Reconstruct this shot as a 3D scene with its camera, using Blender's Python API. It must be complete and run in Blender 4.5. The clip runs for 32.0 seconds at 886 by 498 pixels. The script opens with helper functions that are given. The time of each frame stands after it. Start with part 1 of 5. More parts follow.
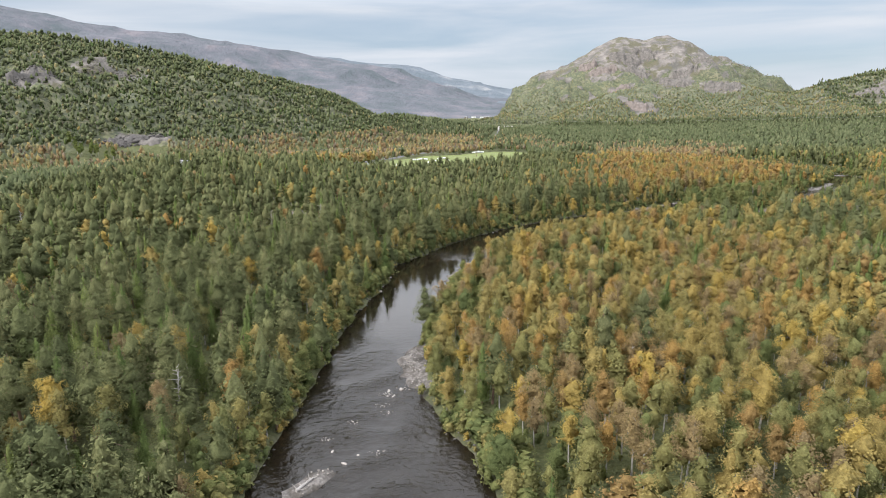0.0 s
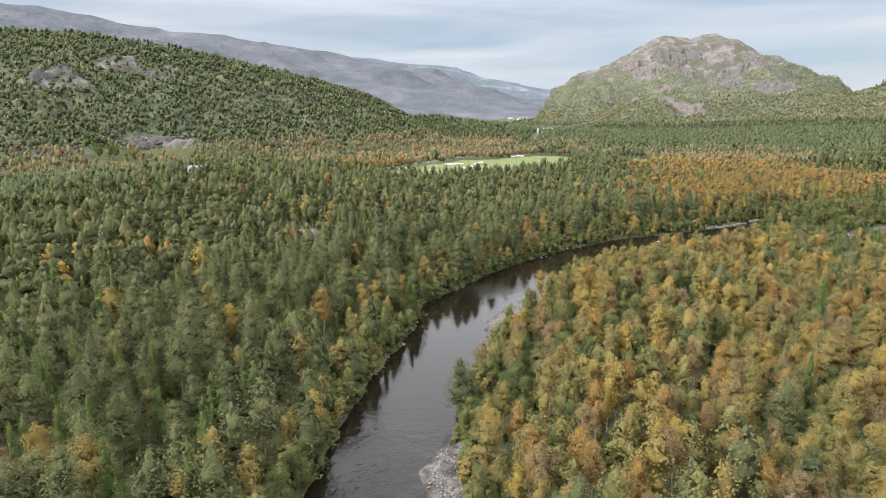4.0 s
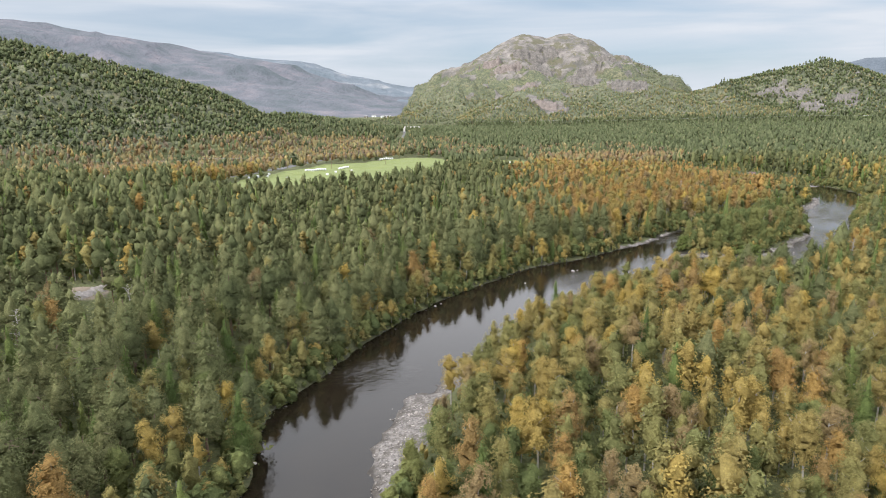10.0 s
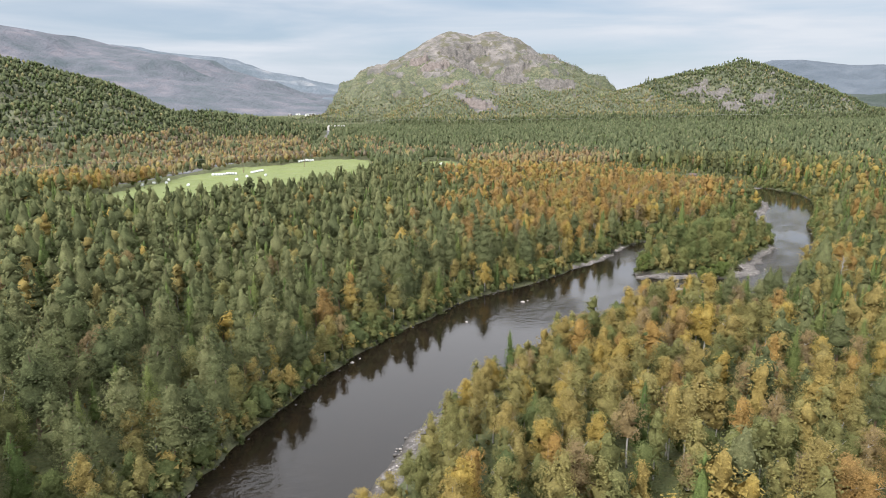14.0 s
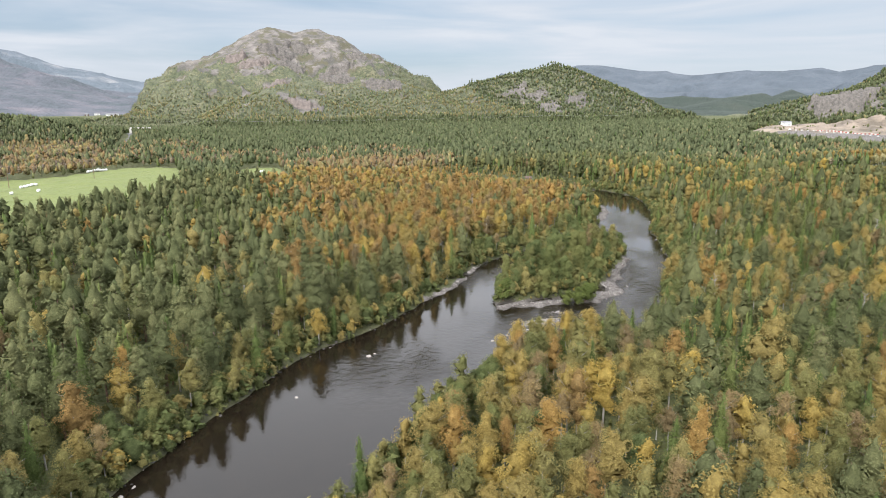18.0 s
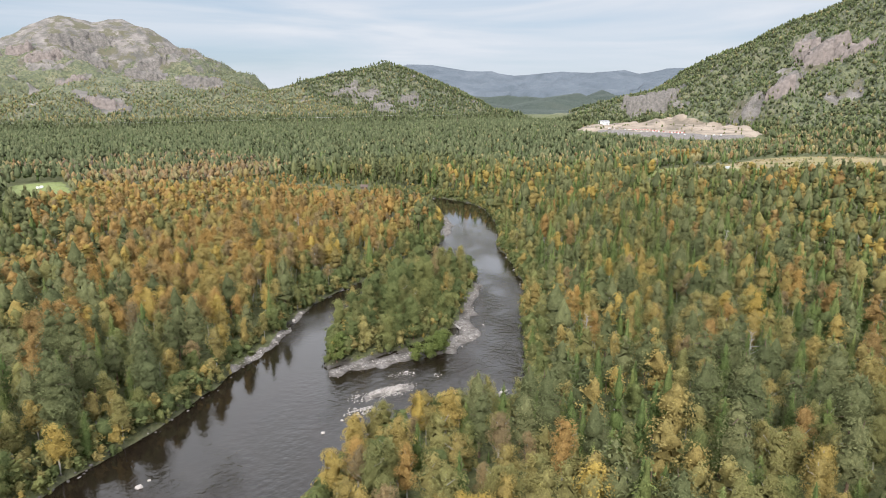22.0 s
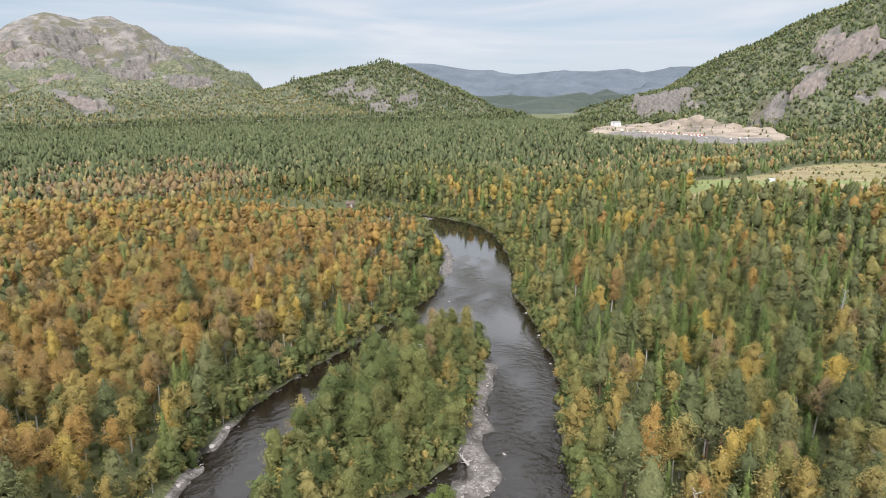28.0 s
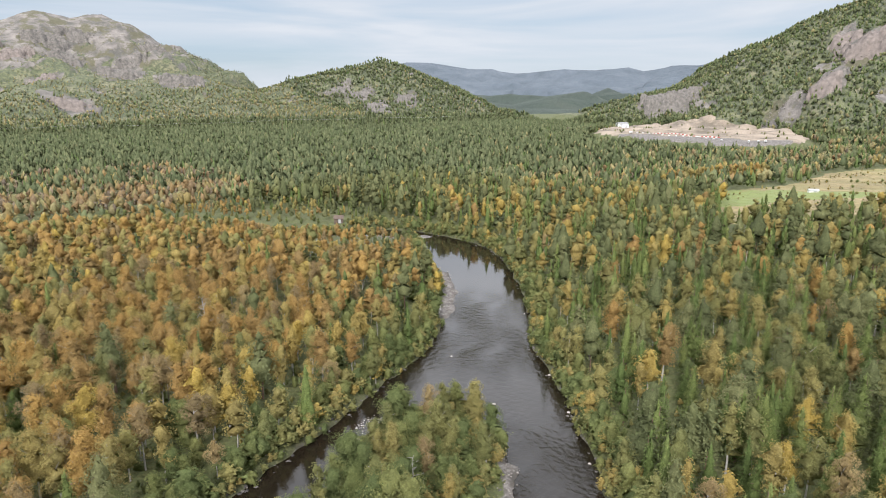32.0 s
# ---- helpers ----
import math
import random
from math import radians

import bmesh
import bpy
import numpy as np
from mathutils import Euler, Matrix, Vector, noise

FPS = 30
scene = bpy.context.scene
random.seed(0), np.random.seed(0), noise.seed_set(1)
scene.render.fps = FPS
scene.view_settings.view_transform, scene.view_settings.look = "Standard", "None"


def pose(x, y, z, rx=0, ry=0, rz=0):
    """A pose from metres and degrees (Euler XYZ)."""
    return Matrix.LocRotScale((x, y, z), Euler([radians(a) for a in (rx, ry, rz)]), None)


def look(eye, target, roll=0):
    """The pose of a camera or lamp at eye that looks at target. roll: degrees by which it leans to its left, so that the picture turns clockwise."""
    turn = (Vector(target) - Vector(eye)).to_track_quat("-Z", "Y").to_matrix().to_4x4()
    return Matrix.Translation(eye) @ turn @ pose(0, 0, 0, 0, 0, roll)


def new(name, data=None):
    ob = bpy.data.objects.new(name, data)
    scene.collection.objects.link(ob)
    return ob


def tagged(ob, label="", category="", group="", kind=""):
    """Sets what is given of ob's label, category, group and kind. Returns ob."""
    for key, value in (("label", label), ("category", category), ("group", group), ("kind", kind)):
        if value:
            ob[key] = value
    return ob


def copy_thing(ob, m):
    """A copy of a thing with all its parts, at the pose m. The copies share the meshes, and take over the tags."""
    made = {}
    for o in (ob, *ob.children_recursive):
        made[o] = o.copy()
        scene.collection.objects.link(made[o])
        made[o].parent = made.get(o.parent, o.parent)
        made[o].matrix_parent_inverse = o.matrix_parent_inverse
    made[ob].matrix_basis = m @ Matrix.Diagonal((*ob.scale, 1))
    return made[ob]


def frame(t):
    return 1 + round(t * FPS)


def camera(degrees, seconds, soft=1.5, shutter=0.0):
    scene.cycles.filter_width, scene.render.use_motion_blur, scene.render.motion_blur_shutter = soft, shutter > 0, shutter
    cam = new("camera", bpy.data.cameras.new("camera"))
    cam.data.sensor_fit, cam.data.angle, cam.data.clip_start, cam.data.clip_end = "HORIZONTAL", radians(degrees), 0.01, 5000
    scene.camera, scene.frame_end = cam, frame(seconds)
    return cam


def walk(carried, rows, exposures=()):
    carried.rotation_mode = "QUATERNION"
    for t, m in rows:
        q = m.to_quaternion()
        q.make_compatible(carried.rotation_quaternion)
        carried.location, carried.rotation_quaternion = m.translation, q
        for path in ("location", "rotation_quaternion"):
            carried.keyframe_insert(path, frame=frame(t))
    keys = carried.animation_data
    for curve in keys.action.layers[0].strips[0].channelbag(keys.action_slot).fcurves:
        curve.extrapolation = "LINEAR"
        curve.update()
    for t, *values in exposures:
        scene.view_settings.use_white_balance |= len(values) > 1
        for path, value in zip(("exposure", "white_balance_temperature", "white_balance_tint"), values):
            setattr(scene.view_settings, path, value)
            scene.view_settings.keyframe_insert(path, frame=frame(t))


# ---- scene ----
# The drone's flight: seconds, place, tilt from straight down, lean, turn.
PATH = [
    (0, 0.00, 0.00, 44.59, 77.230, -0.755, -0.006),
    (0.5, -0.10, 4.52, 44.49, 77.232, -0.651, 0.384),
    (1, -0.22, 9.09, 44.41, 77.257, -0.693, 0.948),
    (1.5, -0.35, 13.71, 44.33, 77.270, -0.675, 1.489),
    (2, -0.50, 18.37, 44.32, 77.296, -0.686, 1.896),
    (2.5, -0.69, 22.92, 44.32, 77.314, -0.679, 2.328),
    (3, -0.89, 27.26, 44.38, 77.305, -0.601, 2.916),
    (3.5, -1.14, 31.48, 44.48, 77.345, -0.646, 3.143),
    (5.5, -2.01, 48.42, 44.79, 77.328, -0.623, 3.076),
    (6, -2.39, 52.60, 44.82, 77.315, -0.613, 3.021),
    (6.5, -2.70, 56.75, 44.77, 77.278, -0.597, 2.995),
    (7, -2.90, 61.02, 44.76, 77.222, -0.553, 2.754),
    (7.5, -3.04, 65.45, 44.82, 77.210, -0.577, 1.707),
    (8, -3.03, 69.83, 44.79, 77.231, -0.587, -0.575),
    (8.5, -2.92, 74.26, 44.69, 77.172, -0.546, -3.252),
    (9, -2.54, 78.82, 44.57, 77.118, -0.613, -5.267),
    (9.5, -2.03, 83.44, 44.62, 77.047, -0.571, -7.158),
    (10, -1.36, 87.77, 44.49, 77.003, -0.565, -9.010),
    (10.5, -0.59, 91.84, 44.26, 76.967, -0.471, -10.923),
    (11, 0.24, 95.83, 44.15, 76.934, -0.412, -12.321),
    (11.5, 1.15, 99.69, 44.00, 76.923, -0.412, -12.465),
    (12, 2.02, 103.59, 43.95, 76.916, -0.335, -12.476),
    (12.5, 2.97, 107.61, 43.97, 76.883, -0.390, -12.462),
    (13, 3.86, 111.64, 43.93, 76.875, -0.366, -12.670),
    (13.5, 4.90, 115.84, 43.77, 76.860, -0.366, -13.868),
    (14, 6.16, 120.20, 43.68, 76.823, -0.302, -15.437),
    (14.5, 7.51, 124.39, 43.58, 76.818, -0.283, -16.903),
    (15, 8.83, 128.45, 43.61, 76.796, -0.291, -18.711),
    (15.5, 10.12, 132.36, 43.65, 76.785, -0.188, -20.646),
    (17.5, 15.17, 145.50, 43.73, 76.789, 0.010, -26.033),
    (18, 16.98, 148.99, 43.79, 76.820, 0.106, -30.759),
    (18.5, 18.79, 152.29, 43.94, 76.784, 0.109, -35.245),
    (19, 20.93, 155.26, 44.05, 76.783, 0.135, -38.247),
    (19.5, 23.34, 158.24, 44.24, 76.797, 0.210, -42.502),
    (20, 26.03, 161.15, 44.37, 76.781, 0.278, -45.026),
    (20.5, 28.82, 163.98, 44.53, 76.766, 0.259, -45.457),
    (21, 31.47, 166.70, 44.82, 76.762, 0.271, -45.452),
    (21.5, 34.02, 169.27, 45.16, 76.737, 0.238, -45.421),
    (22, 36.57, 171.87, 45.43, 76.722, 0.237, -45.424),
    (22.5, 39.21, 174.45, 45.67, 76.716, 0.204, -45.413),
    (23, 41.92, 177.15, 45.90, 76.693, 0.164, -45.409),
    (23.5, 44.75, 179.87, 46.12, 76.666, 0.124, -45.414),
    (24, 47.59, 182.58, 46.30, 76.647, 0.138, -45.396),
    (24.5, 50.52, 185.30, 46.49, 76.643, 0.136, -45.388),
    (25, 53.36, 188.09, 46.48, 76.650, 0.140, -45.377),
    (25.5, 56.32, 191.09, 46.52, 76.637, 0.126, -45.367),
    (27.5, 68.12, 202.59, 46.43, 76.644, 0.172, -45.365),
    (28, 70.84, 205.29, 46.42, 76.640, 0.157, -45.366),
    (28.5, 73.49, 208.00, 46.47, 76.633, 0.161, -45.378),
    (29, 76.08, 210.64, 46.58, 76.624, 0.127, -45.380),
    (29.5, 78.66, 213.26, 46.73, 76.603, 0.142, -45.383),
    (30, 81.23, 215.87, 46.83, 76.603, 0.106, -45.367),
    (30.5, 83.90, 218.53, 46.93, 76.604, 0.113, -45.371),
    (31, 86.77, 221.37, 47.08, 76.580, 0.111, -45.386),
    (31.5, 89.79, 224.25, 47.21, 76.581, 0.073, -45.377),
    (32, 92.79, 227.15, 47.26, 76.578, 0.074, -45.393),
]
cam = camera(70.0, 32.0, 1.0)
walk(cam, [(t, pose(x, y, z, rx, 0, rz) @ pose(0, 0, 0, 0, 0, lean)) for t, x, y, z, rx, lean, rz in PATH])

# ---- light ----
SUN_ELEVATION, SUN_AZIMUTH = 34.0, 235.0  # degrees; azimuth clockwise from +y
world = bpy.data.worlds.new("sky")
scene.world = world
world.use_nodes = True
wn, wl = world.node_tree.nodes, world.node_tree.links
wn.clear()
w_out, w_bg = wn.new("ShaderNodeOutputWorld"), wn.new("ShaderNodeBackground")
w_sky = wn.new("ShaderNodeTexSky")
w_sky.sky_type, w_sky.sun_disc = "NISHITA", False
w_sky.sun_elevation, w_sky.sun_rotation = radians(SUN_ELEVATION), radians(SUN_AZIMUTH)
w_sky.dust_density, w_sky.ozone_density = 0.6, 1.6
w_dim = wn.new("ShaderNodeVectorMath")
w_dim.operation = "SCALE"
w_dim.inputs["Scale"].default_value = 0.075
wl.new(w_sky.outputs[0], w_dim.inputs[0])
w_co, w_map = wn.new("ShaderNodeTexCoord"), wn.new("ShaderNodeMapping")
w_map.inputs["Scale"].default_value = (1.6, 1.6, 15.0)
w_map.inputs["Location"].default_value = (3.1, 1.7, 0.4)
wl.new(w_co.outputs["Generated"], w_map.inputs["Vector"])
w_noise = wn.new("ShaderNodeTexNoise")
w_noise.inputs["Scale"].default_value, w_noise.inputs["Detail"].default_value = 1.5, 6.0
w_noise.inputs["Roughness"].default_value, w_noise.inputs["Distortion"].default_value = 0.5, 0.4
wl.new(w_map.outputs[0], w_noise.inputs["Vector"])
w_ramp = wn.new("ShaderNodeValToRGB")
w_ramp.color_ramp.elements[0].position, w_ramp.color_ramp.elements[1].position = 0.40, 0.62
w_ramp.color_ramp.elements[0].color, w_ramp.color_ramp.elements[1].color = (0.78, 0.78, 0.78, 1), (0.98, 0.98, 0.98, 1)
wl.new(w_noise.outputs[0], w_ramp.inputs[0])
# the cloud sheet closes overhead and opens towards the horizon
w_sep = wn.new("ShaderNodeSeparateXYZ")
wl.new(w_co.outputs["Generated"], w_sep.inputs[0])
w_high = wn.new("ShaderNodeMapRange")
w_high.inputs["From Min"].default_value, w_high.inputs["From Max"].default_value = 0.10, 0.30
wl.new(w_sep.outputs["Z"], w_high.inputs["Value"])
w_max = wn.new("ShaderNodeMath")
w_max.operation = "MAXIMUM"
wl.new(w_ramp.outputs[0], w_max.inputs[0]), wl.new(w_high.outputs[0], w_max.inputs[1])
w_mix = wn.new("ShaderNodeMix")
w_mix.data_type = "RGBA"
# an overcast sheet is brightest overhead
w_zen = wn.new("ShaderNodeMapRange")
w_zen.inputs["From Min"].default_value, w_zen.inputs["From Max"].default_value = 0.14, 0.30
wl.new(w_sep.outputs["Z"], w_zen.inputs["Value"])
w_cloud = wn.new("ShaderNodeMix")
w_cloud.data_type = "RGBA"
w_cloud.inputs["B"].default_value = (1.14, 1.17, 1.25, 1)
# blue-grey sheets with paler streaks low in the sky
w_streak = wn.new("ShaderNodeValToRGB")
w_streak.color_ramp.elements[0].position, w_streak.color_ramp.elements[1].position = 0.36, 0.66
w_streak.color_ramp.elements[0].color, w_streak.color_ramp.elements[1].color = (0.300, 0.365, 0.455, 1), (0.470, 0.500, 0.548, 1)
wl.new(w_noise.outputs[0], w_streak.inputs[0])
wl.new(w_streak.outputs[0], w_cloud.inputs["A"])
wl.new(w_zen.outputs[0], w_cloud.inputs["Factor"])
wl.new(w_cloud.outputs["Result"], w_mix.inputs["B"])
wl.new(w_max.outputs[0], w_mix.inputs["Factor"]), wl.new(w_dim.outputs[0], w_mix.inputs["A"])
wl.new(w_mix.outputs["Result"], w_bg.inputs["Color"])
w_bg.inputs["Strength"].default_value = 1.0
wl.new(w_bg.outputs[0], w_out.inputs[0])
sun = new("sun", bpy.data.lights.new("sun", "SUN"))
sun.data.energy, sun.data.angle, sun.data.color = 2.45, radians(12), (1.0, 0.960, 0.925)
s_az, s_el = radians(SUN_AZIMUTH), radians(SUN_ELEVATION)
sun.matrix_world = look((0, 0, 300), (-math.sin(s_az) * math.cos(s_el), -math.cos(s_az) * math.cos(s_el), 300 - math.sin(s_el)))
scene.view_settings.exposure = 0.68


# ---- materials ----
def nodes_of(name):
    m = bpy.data.materials.new(name)
    m.use_nodes = True
    return m, m.node_tree.nodes, m.node_tree.links, m.node_tree.nodes["Principled BSDF"]


def noise_node(n, l, scale, detail=4.0, vector=None, rough=0.55):
    t = n.new("ShaderNodeTexNoise")
    t.inputs["Scale"].default_value, t.inputs["Detail"].default_value, t.inputs["Roughness"].default_value = scale, detail, rough
    if vector is not None:
        l.new(vector, t.inputs["Vector"])
    return t.outputs[0]


def ramp_node(n, l, factor, stops):
    r = n.new("ShaderNodeValToRGB")
    e = r.color_ramp.elements
    while len(e) < len(stops):
        e.new(0.5)
    for k, (p, c) in enumerate(stops):
        e[k].position, e[k].color = p, (*c, 1)
    l.new(factor, r.inputs[0])
    return r.outputs[0]


def mix_node(n, l, factor, a, b, blend="MIX"):
    m = n.new("ShaderNodeMix")
    m.data_type, m.blend_type = "RGBA", blend
    for value, key in ((factor, "Factor"), (a, "A"), (b, "B")):
        if isinstance(value, (int, float)):
            m.inputs[key].default_value = value
        elif isinstance(value, tuple):
            m.inputs[key].default_value = (*value, 1)
        else:
            l.new(value, m.inputs[key])
    return m.outputs["Result"]


def math_node(n, l, op, a, b=0.0, clamp=False):
    m = n.new("ShaderNodeMath")
    m.operation, m.use_clamp = op, clamp
    for k, value in enumerate((a, b)):
        if isinstance(value, (int, float)):
            m.inputs[k].default_value = value
        else:
            l.new(value, m.inputs[k])
    return m.outputs[0]


def bump_node(n, l, height, strength, distance=0.1):
    b = n.new("ShaderNodeBump")
    b.inputs["Strength"].default_value, b.inputs["Distance"].default_value = strength, distance
    l.new(height, b.inputs["Height"])
    return b.outputs[0]


def plain(name, a, b, scale=2.0, rough=0.7, metal=0.0, bump=0.2, stones=False):
    """A surface whose colour wanders between a and b at two scales, with fine relief."""
    m, n, l, p = nodes_of(name)
    co = n.new("ShaderNodeTexCoord").outputs["Object"]
    big, fine = noise_node(n, l, scale, 3.0, co), noise_node(n, l, scale * 9, 4.0, co)
    f = math_node(n, l, "ADD", math_node(n, l, "MULTIPLY", big, 0.65), math_node(n, l, "MULTIPLY", fine, 0.35))
    tint = ramp_node(n, l, f, [(0.32, a), (0.68, b)])
    if stones:
        isle = n.new("ShaderNodeNewGeometry").outputs["Random Per Island"]
        tint = mix_node(n, l, 1.0, tint, ramp_node(n, l, isle, [(0.0, (0.45, 0.44, 0.43)), (0.6, (1.0, 0.98, 0.96)), (1.0, (1.45, 1.42, 1.4))]), "MULTIPLY")
    l.new(tint, p.inputs["Base Color"])
    p.inputs["Roughness"].default_value, p.inputs["Metallic"].default_value = rough, metal
    l.new(bump_node(n, l, fine, bump, 0.05), p.inputs["Normal"])
    return m


def foliage(name, stops, joined):
    """Leaves or needles: each tree takes its own tone, and the clumps in it vary a little."""
    m, n, l, p = nodes_of(name)
    n.remove(p)
    if joined:
        a = n.new("ShaderNodeAttribute")
        a.attribute_name = "tone"
        tone = a.outputs["Fac"]
    else:
        tone = n.new("ShaderNodeObjectInfo").outputs["Random"]
    colour = ramp_node(n, l, tone, stops)
    isle = n.new("ShaderNodeNewGeometry").outputs["Random Per Island"]
    dim, lit = (0.86, 1.14) if joined else (0.80, 1.20)
    bright = ramp_node(n, l, isle, [(0.0, (dim, dim, dim * 1.02)), (1.0, (lit, lit, lit * 0.97))])
    colour = mix_node(n, l, 1.0, colour, bright, "MULTIPLY")
    # sprays of leaves: dapple and relief at the size of twigs
    pos = n.new("ShaderNodeNewGeometry").outputs["Position"]
    spray = noise_node(n, l, 4.2, 6.0, pos, 0.70)
    dapple = ramp_node(n, l, spray, [(0.36, (0.78, 0.785, 0.80)), (0.5, (1.0, 1.0, 1.0)), (0.64, (1.24, 1.235, 1.20))])
    colour = mix_node(n, l, 1.0, colour, dapple, "MULTIPLY")
    # boughs: lighter and darker masses within a crown
    bough = ramp_node(n, l, noise_node(n, l, 1.15, 3.0, pos, 0.6), [(0.36, (0.88, 0.885, 0.89)), (0.5, (1.0, 1.0, 1.0)), (0.64, (1.12, 1.115, 1.10))])
    colour = mix_node(n, l, 1.0, colour, bough, "MULTIPLY")
    relief = bump_node(n, l, spray, 0.45, 0.3)
    d, t, mix = n.new("ShaderNodeBsdfDiffuse"), n.new("ShaderNodeBsdfTranslucent"), n.new("ShaderNodeMixShader")
    l.new(colour, d.inputs["Color"]), l.new(colour, t.inputs["Color"])
    l.new(relief, d.inputs["Normal"])
    mix.inputs[0].default_value = 0.26 if "pine" in name else 0.38
    l.new(d.outputs[0], mix.inputs[1]), l.new(t.outputs[0], mix.inputs[2])
    l.new(mix.outputs[0], n["Material Output"].inputs[0])
    return m


# kinds of tree: dark pine, light young pine, green willow and alder, olive birch, yellow birch, orange birch, rust birch
TONES = {
    "pine": [(0.0, (0.114, 0.131, 0.064)), (0.5, (0.149, 0.163, 0.078)), (1.0, (0.199, 0.205, 0.099))],
    "young_pine": [(0.0, (0.116, 0.160, 0.058)), (0.5, (0.148, 0.192, 0.067)), (1.0, (0.194, 0.224, 0.080))],
    "willow": [(0.0, (0.126, 0.155, 0.066)), (0.5, (0.165, 0.190, 0.076)), (1.0, (0.215, 0.223, 0.088))],
    "olive_birch": [(0.0, (0.190, 0.199, 0.084)), (0.5, (0.252, 0.238, 0.097)), (1.0, (0.312, 0.271, 0.110))],
    "yellow_birch": [(0.0, (0.298, 0.250, 0.102)), (0.7, (0.366, 0.283, 0.103)), (1.0, (0.445, 0.332, 0.097))],
    "orange_birch": [(0.0, (0.320, 0.225, 0.101)), (0.5, (0.371, 0.245, 0.097)), (1.0, (0.423, 0.281, 0.101))],
    "rust_birch": [(0.0, (0.248, 0.194, 0.110)), (0.5, (0.304, 0.227, 0.119)), (1.0, (0.338, 0.261, 0.135))],
}
KINDS = list(TONES)
LEAF = {k: foliage(k + "_leaves", s, False) for k, s in TONES.items()}
# haze and sun put into leaf colours of fells and further valley: greyer, paler
HAZED_TONES = {k: [(p, (r * 0.88, g * 0.94, b * 1.30) if k in ("yellow_birch", "orange_birch", "rust_birch") else (r * 1.26, g * 1.24, b * 1.60)) for p, (r, g, b) in s] for k, s in TONES.items()}
# conifers of valley stands and dark hills: cloud shade put into the needle colour
SHADE_HAZE_TONES = {**HAZED_TONES, **{k: [(p, (r * 0.90, g * 0.95, b * 1.05)) for p, (r, g, b) in TONES[k]] for k in ("pine", "young_pine")}}
LEAF_SHADE_HAZE = {k: foliage(k + "_leaves_shade_haze", s, True) for k, s in SHADE_HAZE_TONES.items()}
LEAF_HAZED = {k: foliage(k + "_leaves_hazed", s, True) for k, s in HAZED_TONES.items()}
LEAF_FAR = {k: foliage(k + "_leaves_massed", s, True) for k, s in TONES.items()}
BIRCH_BARK = plain("birch_bark", (0.22, 0.20, 0.18), (0.48, 0.46, 0.43), 3.0, 0.8)
PINE_BARK = plain("pine_bark", (0.09, 0.065, 0.05), (0.24, 0.15, 0.10), 2.0, 0.9)
DEAD_WOOD = plain("dead_wood", (0.24, 0.225, 0.215), (0.46, 0.43, 0.41), 3.0, 0.9)


